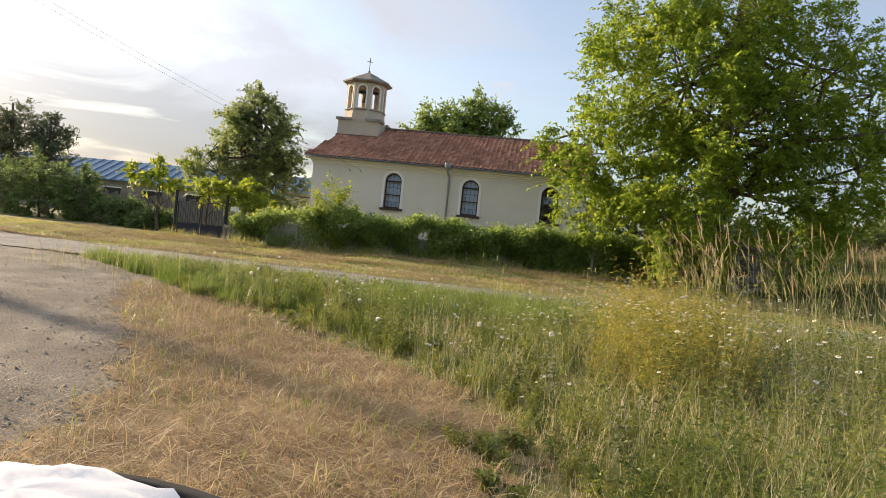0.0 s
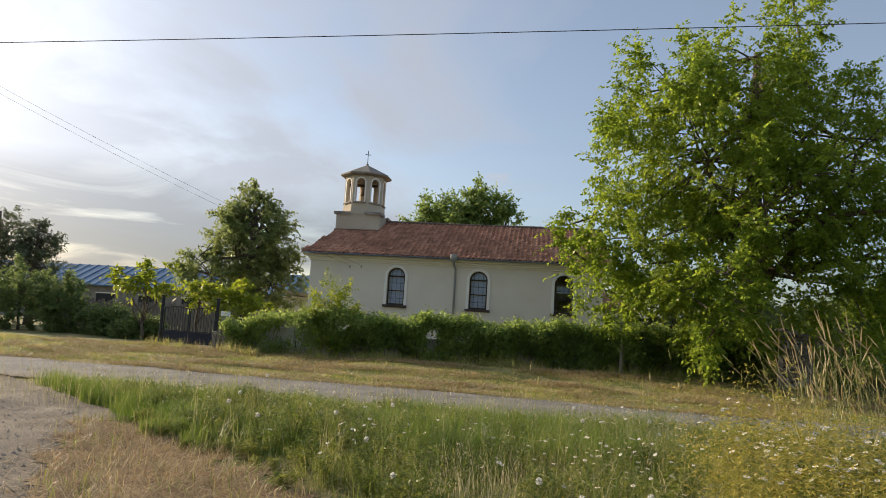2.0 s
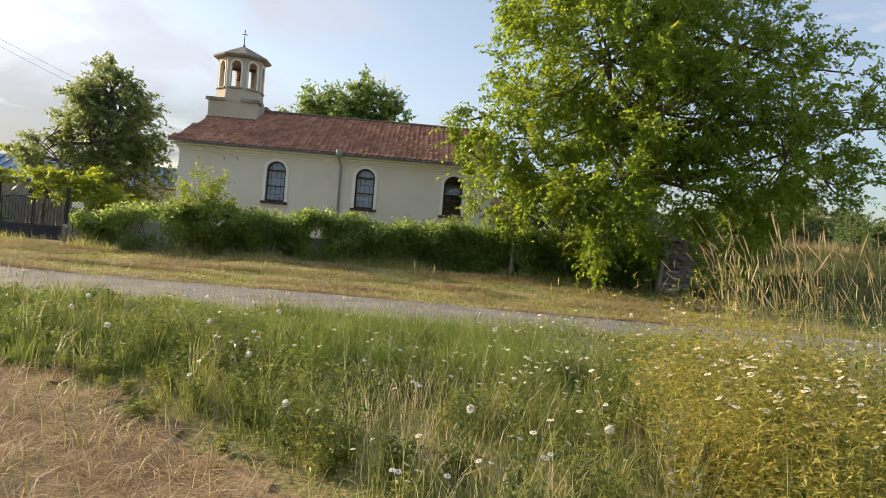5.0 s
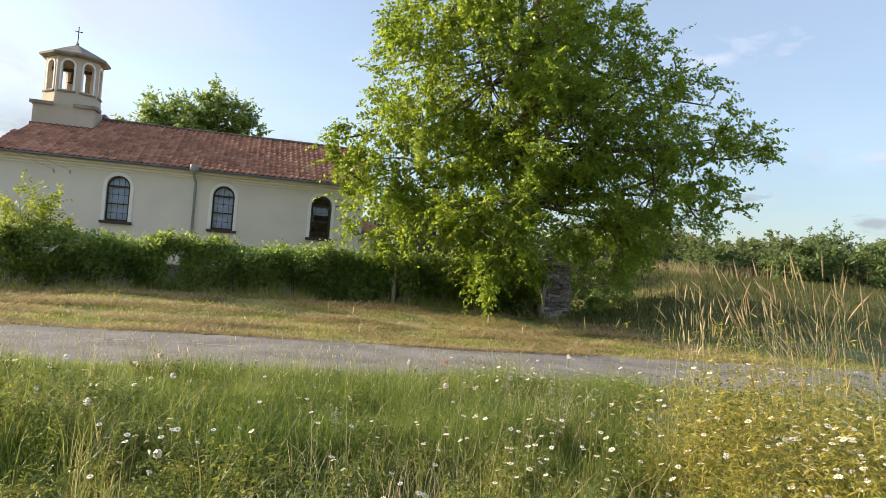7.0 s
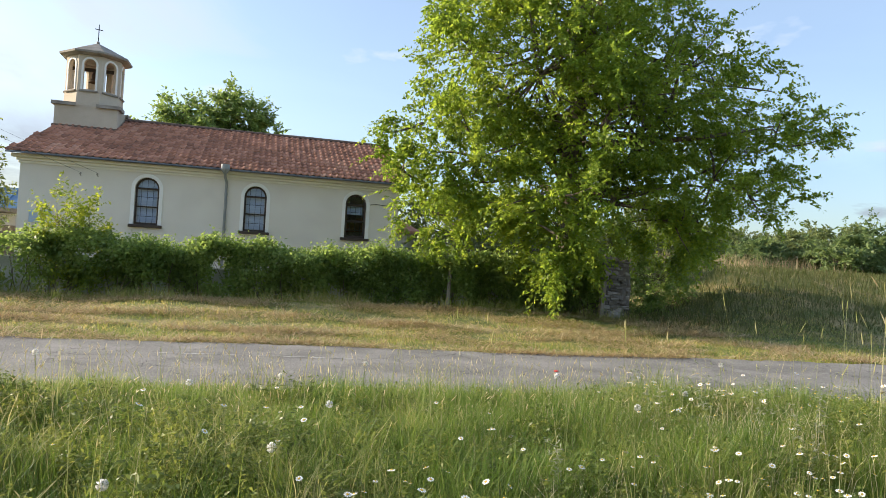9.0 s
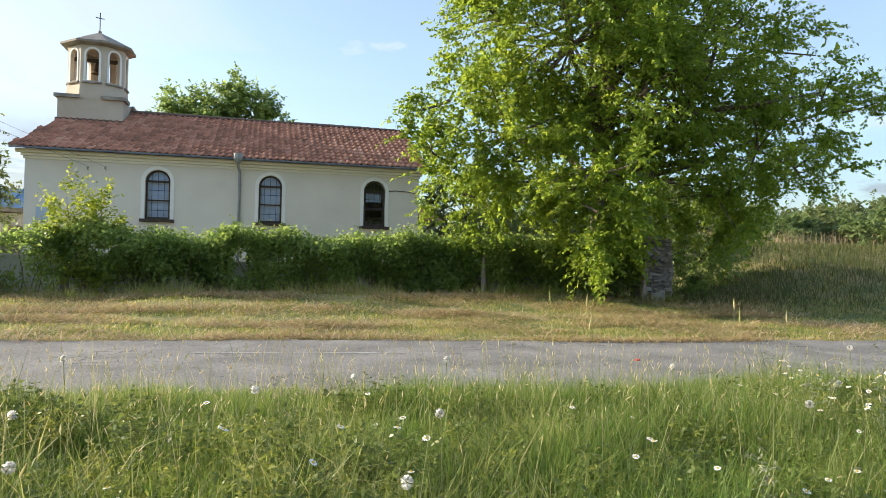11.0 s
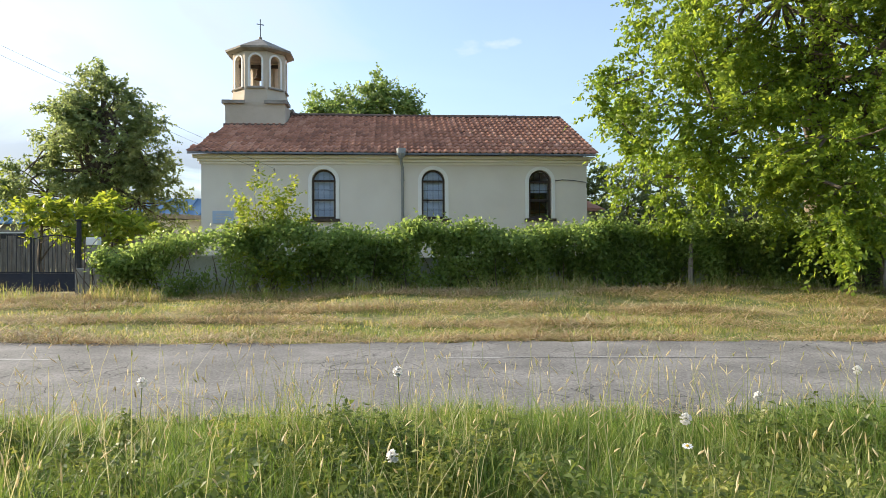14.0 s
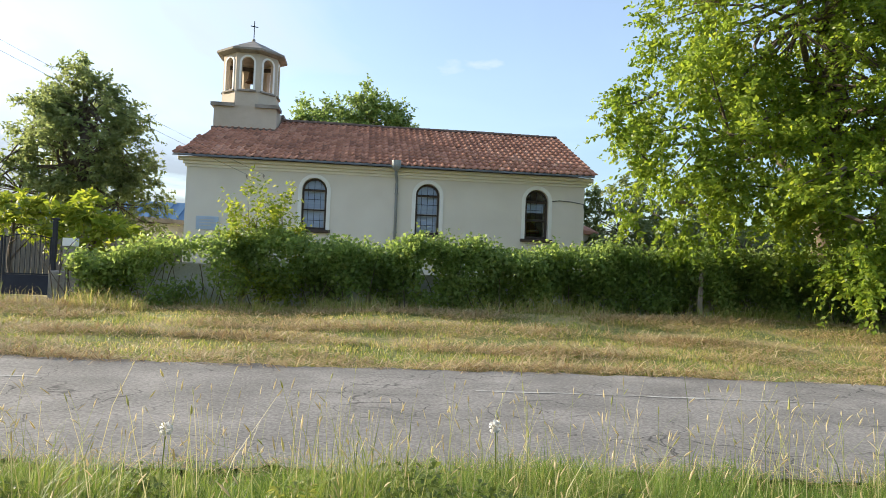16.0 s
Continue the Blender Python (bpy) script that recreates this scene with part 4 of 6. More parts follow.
def tree(name, label, base, trunk_top, r, lobes, boughs, along, per, size, reach, leafmat, limbs=14, droop=0.3, narrow=0.5, floor=None, group="", category="tree"):
    """A tapered trunk with limbs, and a crown of many small leaves."""
    t = thing(name, label, category, base, group)
    b = Vector(base)
    bm = bmesh.new()
    n = 7
    tip = Vector(trunk_top) - b
    pts = [tip * (i / n) + Vector((0.06 * math.sin(i * 1.7), 0.05 * math.cos(i * 2.1), -0.15 if i == 0 else 0)) for i in range(n + 1)]
    tube(bm, pts, [r * (1.35 if i == 0 else 1) * (1 - 0.72 * i / n) for i in range(n + 1)], 10)
    part("trunk", bm, "bark", t, smooth=True)
    keep = None
    if floor is not None:
        keep = lambda p: (p[:, 2] > floor) & ~((p[:, 0] > 10.0) & (p[:, 0] < 11.0) & (p[:, 2] < 1.35) & (p[:, 1] < 17.6))
    (v, f), hearts, e = sprays(lobes, boughs, along, per, reach, size, narrow, droop, keep=keep)
    order = rng.permutation(len(e))
    for q in e[order[:limbs]]:
        s = rng.uniform(0.25, 0.95)
        bm = bmesh.new()
        limb(bm, tip * s, (tip * s).lerp(Vector(q) - b, 0.8), r * 0.42 * (1.1 - 0.6 * s), r * 0.05)
        part("limb", bm, "bark", t, smooth=True)
    bm = bmesh.new()
    for k in order[limbs:limbs + 160]:
        limb(bm, Vector(hearts[k]) - b, (Vector(hearts[k]) - b).lerp(Vector(e[k]) - b, 0.95), r * 0.11, r * 0.02, 0.08, 4)
    if bm.verts:
        tagged(part("branchwork", bm, "bark", t), kind="stuff")
    else:
        bm.free()
    c = new("crown", quick_mesh("crown", v - np.array(base), f, leafmat))
    c.parent = t
    return t


def on_land(x, y, dz=0.0):
    return (x, y, height(x, y) + dz)


# ---------------------------------------------------------------- trees
tree("broadleaf_tree", "large spreading tree with bright yellow-green leaves hanging low over the hedge", on_land(9.8, 18.9), (10.0, 18.6, 10.5), 0.36,
     [(8.4, 17.8, 6.8, 3.0, 3.0, 3.6), (11.4, 17.6, 6.4, 3.0, 3.0, 3.0), (13.6, 17.2, 6.7, 2.1, 2.0, 1.5), (15.2, 16.8, 5.3, 1.9, 1.7, 1.2), (13.4, 17.0, 4.2, 2.3, 2.4, 1.6),
      (6.6, 17.4, 4.2, 2.2, 2.3, 1.9), (6.3, 17.4, 7.0, 1.6, 1.7, 1.7), (7.2, 17.6, 9.0, 1.9, 1.9, 1.9), (8.0, 15.7, 3.3, 1.7, 1.7, 1.9), (7.7, 14.9, 2.2, 1.2, 1.0, 1.25),
      (9.6, 18.2, 10.2, 2.0, 2.2, 2.2), (11.4, 18.0, 9.0, 1.7, 1.8, 1.6), (9.6, 16.6, 5.2, 2.9, 2.4, 2.5), (5.1, 17.6, 5.0, 1.3, 1.4, 1.3), (12.0, 16.6, 2.9, 1.6, 1.6, 1.1),
      (14.6, 17.0, 3.8, 1.4, 1.5, 0.9), (8.0, 15.2, 1.8, 0.95, 0.8, 0.95), (8.5, 15.6, 2.4, 0.9, 0.9, 0.9), (6.4, 17.2, 3.0, 1.6, 1.6, 1.2),
      (13.4, 17.6, 2.7, 1.5, 1.4, 1.1), (10.6, 17.4, 3.3, 1.9, 1.8, 1.4), (9.0, 17.2, 2.4, 1.6, 1.2, 1.2), (9.6, 17.5, 8.8, 1.6, 1.4, 1.4), (10.9, 18.0, 11.3, 0.9, 1.1, 1.3), (5.4, 17.3, 2.7, 1.3, 1.2, 1.0), (4.6, 17.4, 3.7, 0.8, 0.7, 0.6)],
     560, 16, 20, 0.112, 0.58, "big_leaf", limbs=46, droop=0.25, narrow=0.58, floor=0.85)
tree("conical_tree", "dense dark dome-shaped tree beside the chapel", on_land(-11.1, 29.4), (-11.0, 29.4, 6.9), 0.3,
     [(-11.0, 29.3, 4.5, 2.3, 2.1, 2.1), (-11.0, 29.3, 6.1, 1.7, 1.6, 1.45), (-12.0, 29.2, 5.5, 1.3, 1.2, 1.4), (-9.9, 29.2, 5.2, 1.3, 1.2, 1.5), (-10.6, 29.3, 7.25, 0.9, 0.9, 0.85), (-11.5, 29.2, 7.15, 0.85, 0.8, 0.8), (-12.7, 28.6, 3.3, 1.5, 1.5, 1.5), (-9.6, 28.9, 3.0, 1.7, 1.6, 1.4)],
     210, 12, 16, 0.16, 0.55, "olive_leaf", limbs=24, droop=0.2, narrow=0.5)
tree("oak_tree", "leafy tree with a jagged crown rising behind the chapel roof", on_land(-1.9, 44.5), (-1.9, 44.5, 9.4), 0.4,
     [(-4.8, 44, 8.2, 1.4, 1.6, 1.5), (-3.9, 44.2, 9.7, 1.1, 1.3, 1.6), (-2.7, 44.3, 9.4, 1.1, 1.3, 1.3), (-1.3, 44.5, 10.1, 1.1, 1.3, 1.6), (-0.1, 44.6, 10.0, 1.1, 1.3, 1.4), (0.9, 44.8, 8.9, 1.0, 1.2, 1.4), (1.5, 44.8, 8.0, 0.8, 1.1, 0.9), (-1.7, 44, 7.8, 3.2, 2.4, 2.0)],
     170, 12, 15, 0.24, 0.85, "back_leaf", limbs=24, droop=0.1, narrow=0.55)
for x, y, top, r in ((-25.5, 29.5, 6.6, 1.9), (-22.7, 29.0, 5.9, 1.5), (-29.0, 30.0, 5.2, 2.4)):
    tree("pine_tree", "dark grey-green pine with an open ragged crown", on_land(x, y), (x, y, top - 0.4), 0.2,
         [(x, y, top * 0.55, r, r, top * 0.30), (x + 0.2, y, top * 0.78, r * 0.62, r * 0.6, top * 0.23)], 90, 10, 18, 0.16, 0.5, "needle_leaf", limbs=16, narrow=0.3, group="pines by the lane")
for x, y, h, w in ((-20.8, 23.5, 2.8, 1.6), (-18.2, 23.0, 3.1, 1.7), (-16.2, 22.7, 2.6, 1.3), (-13.9, 22.6, 1.3, 1.1), (-12.0, 21.9, 1.0, 0.9), (-24.0, 24.0, 2.6, 1.8)):
    tree("shrub", "dense light green rounded shrub on the verge", on_land(x, y), (x, y, h * 0.7), 0.06,
         [(x, y, h * 0.45, w, w, h * 0.5), (x + 0.4, y - 0.2, h * 0.62, w * 0.6, w * 0.6, h * 0.36)], 80, 9, 16, 0.12, 0.4, "shrub_leaf", limbs=10, droop=0.1, group="shrubs along the verge", category="shrub")
# young trees behind the gate, with large lime leaves
for x, y, lob in ((-11.0, 20.5, [(-11.0, 20.5, 2.3, 0.8, 0.7, 0.35), (-11.9, 20.6, 2.6, 0.6, 0.5, 0.25), (-10.5, 20.4, 2.9, 0.45, 0.4, 0.3)]),
                  (-9.4, 21.5, [(-9.5, 21.5, 2.2, 0.7, 0.7, 0.3), (-8.7, 21.3, 1.9, 0.6, 0.5, 0.3)]),
                  (-7.4, 21.2, [(-7.5, 21.2, 2.3, 0.55, 0.5, 0.3), (-6.9, 21.0, 1.6, 0.55, 0.5, 0.35)])):
    tree("walnut_sapling", "young tree with large drooping lime-green leaves", on_land(x, y), (x, y, 2.4), 0.07, lob, 22, 6, 9, 0.22, 0.42, "lime_leaf", limbs=10, droop=0.5, narrow=0.42, group="saplings behind the gate")
tree("lilac_bush", "pale green upright bush growing out of the hedge", on_land(-2.95, 17.9), (-2.95, 17.9, 1.8), 0.06,
     [(-2.9, 17.8, 1.2, 0.9, 0.6, 0.95), (-3.2, 17.8, 1.85, 0.35, 0.35, 0.8), (-2.55, 17.8, 1.8, 0.35, 0.35, 0.75), (-3.6, 17.9, 1.5, 0.4, 0.4, 0.6), (-2.2, 17.9, 1.4, 0.35, 0.35, 0.5)], 56, 8, 9, 0.10, 0.30, "lime_leaf", limbs=18, droop=-0.15, category="bush")
# wild shrubs on the mound and beyond
for x, y, h, w in ((16.5, 28.5, 1.7, 2.0), (19.3, 28, 1.8, 2.2), (22.5, 28.5, 2.0, 2.3), (25.6, 28, 2.2, 2.4), (29, 29, 2.6, 2.6), (33, 31, 3.2, 2.6), (37, 31, 2.6, 3.0), (14.0, 30, 1.6, 2.0), (12.6, 27.0, 1.4, 1.5), (18.0, 32, 2.3, 2.4), (23.5, 33, 2.6, 2.6), (24.0, 23.0, 1.5, 1.7), (27.0, 22.5, 1.9, 2.0), (21.3, 25, 1.3, 1.6), (30.5, 24, 2.4, 2.2)):
    z = height(x, y)
    tree("wild_shrub", "overgrown green thicket on top of the grassy mound", (x, y, z), (x, y, z + h * 0.7), 0.08,
         [(x, y, z + h * 0.45, w, w * 0.8, h * 0.55), (x + w * 0.4, y, z + h * 0.7, w * 0.55, w * 0.5, h * 0.4)], 70, 10, 15, 0.16, 0.5, "dark_leaf" if int(x) % 3 else "shrub_leaf", limbs=10, group="thicket on the mound", category="shrub")
tree("far_tree", "round distant tree above the thicket", on_land(30.5, 48), (30.5, 48, 6), 0.3, [(30.5, 48, 5.3, 2.5, 2.2, 2.3)], 60, 10, 16, 0.28, 0.8, "dark_leaf", limbs=12)
tree("yard_tree", "dark evergreen behind the chapel's end wall", on_land(10.5, 31.5), (10.5, 31.5, 4.5), 0.2, [(9.6, 31.0, 3.0, 2.4, 1.8, 2.6), (13.0, 30.5, 2.6, 2.4, 1.8, 1.8), (9.6, 28.2, 1.9, 2.4, 1.4, 1.7), (12.4, 26.5, 2.2, 2.0, 1.4, 1.4)], 130, 10, 15, 0.2, 0.6, "dark_leaf", limbs=12)

# ---------------------------------------------------------------- boundary: wall, posts and vines
wall = thing("boundary_wall", "low flaking whitewashed wall almost hidden under vines", "wall", on_land(0, 18.35, 0), kind="structure")
x = -5.9
while x < 9.4:
    seg = 2.45
    bm = a_box(x, 18.25, -0.1, x + seg, 18.42, 1.02 + 0.04 * math.sin(x * 3), bevel=0.02)
    part("wall_panel", local(bm, wall), "whitewash", wall)
    bm = a_box(x + seg, 18.22, -0.1, x + seg + 0.16, 18.45, 1.2, bevel=0.02)
    part("wall_post", local(bm, wall), "concrete", wall)
    x += seg + 0.162


def vine_profile(x):
    """Height of the vines' top edge above the ground."""
    return 1.19 + 0.09 * np.sin(x * 1.9) + 0.07 * np.sin(x * 4.7 + 1) + 0.05 * np.sin(x * 9 + 2) - 0.55 * smooth01((-4.4 - x) / 1.6)


hedge = thing("vine_hedge", "thick green vine hedge covering the wall along the verge", "hedge", on_land(0, 17.9))
n = 4600
hx = rng.uniform(-6.4, 10.1, n)
u = rng.uniform(0, 1, n)
top = vine_profile(hx)
face = rng.uniform(0, 1, n) < 0.72
hz = np.where(face, top * (0.02 + 0.98 * u ** 0.75), top + rng.normal(0, 0.07, n))
bulge = 0.30 * np.sin(hx * 2.3) * np.sin(hz * 3 + hx) + 0.15 * np.sin(hx * 5.1 + hz * 2)
hy = np.where(face, 17.75 - 0.35 * np.sin(np.clip(hz / 1.6, 0, 1) * 2.4) - bulge + rng.normal(0, 0.09, n), rng.uniform(17.4, 18.7, n))
gap = (hz < 0.45) & (np.sin(hx * 3.1 + 1.2) * np.sin(hx * 1.37) > 0.45)
gap |= (np.abs(hx - 0.35) < 0.2) & (hz < 1.0) & (hz > 0.3) | (np.abs(hx + 4.3) < 0.5) & (hz > 0.4) & (hz < 1.3) & (u > 0.3)
hz0 = land(hx, hy)
gap |= (hx < -4.6) & (rng.uniform(0, 1, n) < 0.6) & face
gap |= (hx > -4.3) & (hx < -1.9) & face & (rng.uniform(0, 1, n) < 0.5)
P = np.stack([hx, hy, hz0 + hz], -1)[~gap]
sx = rng.uniform(-6.4, 10, 420)
sy = rng.uniform(17.3, 18.0, 420)
P = np.concatenate([P, np.stack([sx, sy, land(sx, sy) + vine_profile(sx) + rng.uniform(0, 0.22, 420)], -1)])
v, f = leaves(P - np.array(hedge.location), 0.085, 0.085, 22, 0.45, 0.72)
o = new("vine_leaves", quick_mesh("vine_leaves", v, f, "vine_leaf"))
o.parent = hedge
bm = bmesh.new()
for k in range(120):
    x = rng.uniform(-6.8, 10.3)
    y = 17.6 + rng.normal(0, 0.12)
    a = Vector((x, y, height(x, y) - 0.05)) - hedge.location
    limb(bm, a, a + Vector((rng.normal(0, 0.25), rng.uniform(-0.1, 0.45), rng.uniform(0.5, 1.4))), 0.012, 0.005, 0.1, 5)
tagged(part("stem_tangle", bm, "bark", hedge), kind="stuff")
# a dim thicket continues under the big tree
tree("undergrowth", "shaded tangle of bushes under the large tree", on_land(8.0, 18.0), (8.0, 18.2, 1.2), 0.05,
     [(6.5, 17.9, 0.9, 1.3, 0.5, 0.9), (8.2, 18.0, 0.95, 1.3, 0.5, 0.95), (9.6, 18.0, 0.95, 1.0, 0.5, 0.95), (12.4, 17.9, 1.3, 1.1, 0.7, 1.2), (11.9, 17.3, 0.9, 0.6, 0.5, 0.7), (11.35, 17.4, 1.1, 0.4, 0.4, 0.9), (10.4, 18.4, 1.7, 1.4, 0.6, 0.5), (11.4, 18.7, 1.8, 0.9, 0.4, 0.4)], 120, 9, 14, 0.11, 0.4, "vine_leaf", limbs=16, category="bush")

post = thing("fence_post", "leaning weathered wooden fence post at the verge's edge", "post", on_land(5.86, 17.05))
part("shaft", a_tube([(0, 0, -0.2), (0.01, 0, 0.4), (0.04, 0.03, 0.98)], [0.055, 0.05, 0.045], 7), "old_wood", post)
part("wire_staple", a_tube([(0.0, -0.055, 0.6), (0.03, -0.06, 0.62)], 0.006, 5), "rust", post)

# ruined stone pier with a timber jamb
pier = thing("stone_pier", "ruined rubble stone gate pier with crumbling plaster under the tree", "pier", on_land(10.58, 17.05, -0.15))
PW, PH = 0.43, 1.80


def rough(bm, size):
    for vv in bm.verts:
        vv.co += Vector(rng.normal(0, size, 3))
    return bm


bm = bmesh.new()
nx, nz = 12, 18
grid = {}
for side in (0, 1):
    for i in range(nx + 1):
        for j in range(nz + 1):
            u, w = i / nx, j / nz
            top = PH * (0.97 - 0.22 * max(u - 0.45, 0) ** 1.4 + 0.05 * math.sin(u * 9))
            xq = -PW + 2 * PW * u + 0.05 * math.sin(w * 7 + u * 3) * (u - 0.5) - 0.10 * w * (u > 0.9)
            yq = (0.02 + 0.03 * math.sin(u * 8 + w * 5) + 0.02 * math.sin(w * 17 - u * 6)) if side == 0 else 0.62
            grid[side, i, j] = bm.verts.new((xq, yq + (rng.normal(0, 0.012) if side == 0 else 0), -0.2 + (top + 0.2) * w))
for i in range(nx):
    for j in range(nz):
        bm.faces.new((grid[0, i, j], grid[0, i + 1, j], grid[0, i + 1, j + 1], grid[0, i, j + 1]))
        bm.faces.new((grid[1, i + 1, j], grid[1, i, j], grid[1, i, j + 1], grid[1, i + 1, j + 1]))
for i in range(nx):
    bm.faces.new((grid[0, i, nz], grid[0, i + 1, nz], grid[1, i + 1, nz], grid[1, i, nz]))
for j in range(nz):
    bm.faces.new((grid[1, 0, j], grid[0, 0, j], grid[0, 0, j + 1], grid[1, 0, j + 1]))
    bm.faces.new((grid[0, nx, j], grid[1, nx, j], grid[1, nx, j + 1], grid[0, nx, j + 1]))
# plaster core in the dark stone colour, which stands in for leaf shade
part("core", bm, "stone", pier, "crumbling grey plaster and mortar, toned darker for leaf shade")
# flat stones laid bare along one edge, scattered ones showing through the plaster
zz = 0.02
while zz < PH - 0.1:
    hgt = rng.uniform(0.06, 0.15)
    xx = -PW - rng.uniform(0.0, 0.07)
    reach = -PW + rng.uniform(0.18, 0.50) + (0.15 if zz > 1.2 else 0)
    while xx < reach:
        w = rng.uniform(0.12, 0.30)
        part("stone", rough(a_box(xx, -0.05 - rng.uniform(0, 0.05), zz, xx + w - 0.012, 0.25, zz + hgt - 0.012, bevel=0.02), 0.011), "stone", pier)
        xx += w
    zz += hgt
for i in range(22):
    xx, zz, w, hgt = rng.uniform(-0.15, 0.32), rng.uniform(0.1, 1.45), rng.uniform(0.10, 0.24), rng.uniform(0.06, 0.13)
    part("stone", rough(a_box(xx - w / 2, -0.03 - rng.uniform(0, 0.03), zz, xx + w / 2, 0.15, zz + hgt, bevel=0.025), 0.013), "stone", pier)
jamb = thing("timber_jamb", "pale split timber jamb leaning on the stone pier", "post", on_land(10.0, 16.85))
part("board", a_box(-0.06, -0.06, -0.1, 0.06, 0.06, 0.98, bevel=0.012, m=Matrix.Rotation(radians(4), 4, "Y")), "old_wood", jamb)
slab = thing("stone_block", "rough grey stone block at the foot of the pier", "stone", on_land(10.2, 16.62))
part("block", rough(a_box(-0.17, -0.13, -0.05, 0.19, 0.15, 0.22, bevel=0.05, m=Matrix.Rotation(radians(12), 4, "Y")), 0.012), "concrete", slab)

# ---------------------------------------------------------------- gate and its neighbours
GX0, GX1, GY = -9.2, -7.3, 18.8
for x, lab in ((GX0 - 0.05, "dark iron gate post"), (GX1 + 0.05, "dark iron gate post with a bent arm")):
    g = thing("gate_post", lab + " set in the verge", "gate post", on_land(x, GY), "gate posts")
    part("shaft", a_box(-0.04, -0.04, -0.2, 0.04, 0.04, 1.62, bevel=0.008), "iron", g)
    part("cap", a_box(-0.065, -0.065, 1.622, 0.065, 0.065, 1.66, bevel=0.008), "iron", g)
leaf_w = (GX1 - GX0) / 2 - 0.03
gate = thing("gate_leaf", "closed wrought iron gate leaf with a dark sheet foot", "gate", on_land(GX0 + 0.03, GY), "gate leaves")
part("sheet", a_box(0, -0.012, 0.06, leaf_w, 0.012, 0.46, bevel=0.004), "panel", gate)
part("stile", a_box(0, -0.014, 0.462, 0.028, 0.014, 1.25), "iron", gate)
part("stile", a_box(leaf_w - 0.028, -0.014, 0.462, leaf_w, 0.014, 1.25), "iron", gate)
part("rail", a_box(0.030, -0.014, 0.465, leaf_w - 0.030, 0.014, 0.495), "iron", gate)
part("rail", a_tube([(0.02 + (leaf_w - 0.04) * i / 8, 0, 1.22 + 0.08 * math.sin(math.pi * i / 8)) for i in range(9)], 0.012, 6), "iron", gate)
for i in range(1, 9):
    xb = 0.04 + (leaf_w - 0.08) * i / 9
    part("bar", a_tube([(xb, 0, 0.49), (xb, 0, 1.22 + 0.07 * math.sin(math.pi * i / 9))], 0.0065, 5), "iron", gate)
copy_thing(gate, Matrix.Translation(on_land(GX0 + 0.06 + leaf_w, GY)))
meter = thing("meter_pillar", "stumpy concrete pillar with a small white meter box", "pillar", on_land(-6.85, 18.6))
part("foot", a_box(-0.33, -0.18, -0.1, 0.33, 0.18, 0.58, bevel=0.02), "concrete", meter)
part("stem", a_box(-0.11, -0.09, 0.583, 0.11, 0.09, 1.08, bevel=0.015), "concrete", meter)
part("meter_box", a_box(-0.12, -0.12, 1.083, 0.12, 0.10, 1.25, bevel=0.01), "white_trim", meter, "small white box")
yard = thing("yard_fence", "dark weathered board fence behind the gate", "fence", on_land(-10, 26))
for i in range(80):
    xb = -19.3 + i * 0.17
    hh = 1.5 + 0.08 * math.sin(i * 2.1)
    part("board", local(a_box(xb, 26, 0.2, xb + 0.145, 26.03, 0.2 + hh), yard), "old_wood", yard)
part("rail", local(a_box(-19.3, 26.04, 1.2, -5.7, 26.1, 1.28), yard), "old_wood", yard)

# ---------------------------------------------------------------- far buildings
hall = thing("factory_hall", "long low hall with a blue sheet-metal roof behind the trees", "building", (-32, 58, 0))
FX0, FX1 = -36.0, 24.0
part("wall", a_box(FX0, -4, -0.5, FX1, 4, 3.4), "concrete", hall)
bm = bmesh.new()
prism(bm, [(-4.6, 3.35), (4.6, 3.35), (4.6, 3.45), (0, 5.55), (-4.6, 3.45)], FX0 - 0.4, FX1 + 0.4)
bmesh.ops.recalc_face_normals(bm, faces=bm.faces)
bmesh.ops.transform(bm, matrix=Matrix.Rotation(radians(90), 4, "Z"), verts=bm.verts)
bmesh.ops.transform(bm, matrix=Matrix.Diagonal((-1, 1, 1, 1)), verts=bm.verts)
bmesh.ops.recalc_face_normals(bm, faces=bm.faces)
hroof = part("roof", bm, "blue_roof", hall)
sl = math.atan2(2.1, 4.6)
for i in range(60):
    xr = FX0 + 0.5 + i
    part("seam", a_box(-0.03, -2.53, 0, 0.03, 2.53, 0.06, m=Matrix.Translation((xr, -2.3, 4.50)) @ Matrix.Rotation(sl, 4, "X")), "blue_roof", hroof)
for i in range(14):
    xw = FX0 + 2 + i * 4.2
    w = part("window", a_box(xw, -4.05, 1.6, xw + 1.8, -4.003, 2.7), "dark_room", hall)
    part("window_frame", a_box(xw - 0.08, -4.09, 2.703, xw + 1.88, -4.003, 2.8), "white_trim", w)
shed = thing("shed", "small pale shed with a lean-to roof behind the chapel", "shed", on_land(-9.6, 37))
part("wall", a_box(-2.2, -1.5, -0.2, 2.2, 1.5, 2.5), "whitewash", shed)
part("roof", a_box(-2.5, -1.8, 2.504, 2.5, 1.8, 2.72, bevel=0.02, m=Matrix.Rotation(radians(3), 4, "Y")), "concrete", shed)
part("door", a_box(-0.5, -1.54, 0, 0.4, -1.503, 1.95), "old_wood", shed)

# ---------------------------------------------------------------- pole and wires
pole = thing("utility_pole", "tall round concrete utility pole beside the lane", "pole", on_land(-20.4, 10.3))
part("shaft", a_tube([(0, 0, -0.3), (0, 0, 12.0)], [0.19, 0.10], 12), "concrete", pole, smooth=True)
part("crossarm", a_box(-0.06, -0.7, 11.5, 0.06, 0.7, 11.6), "rust", pole)


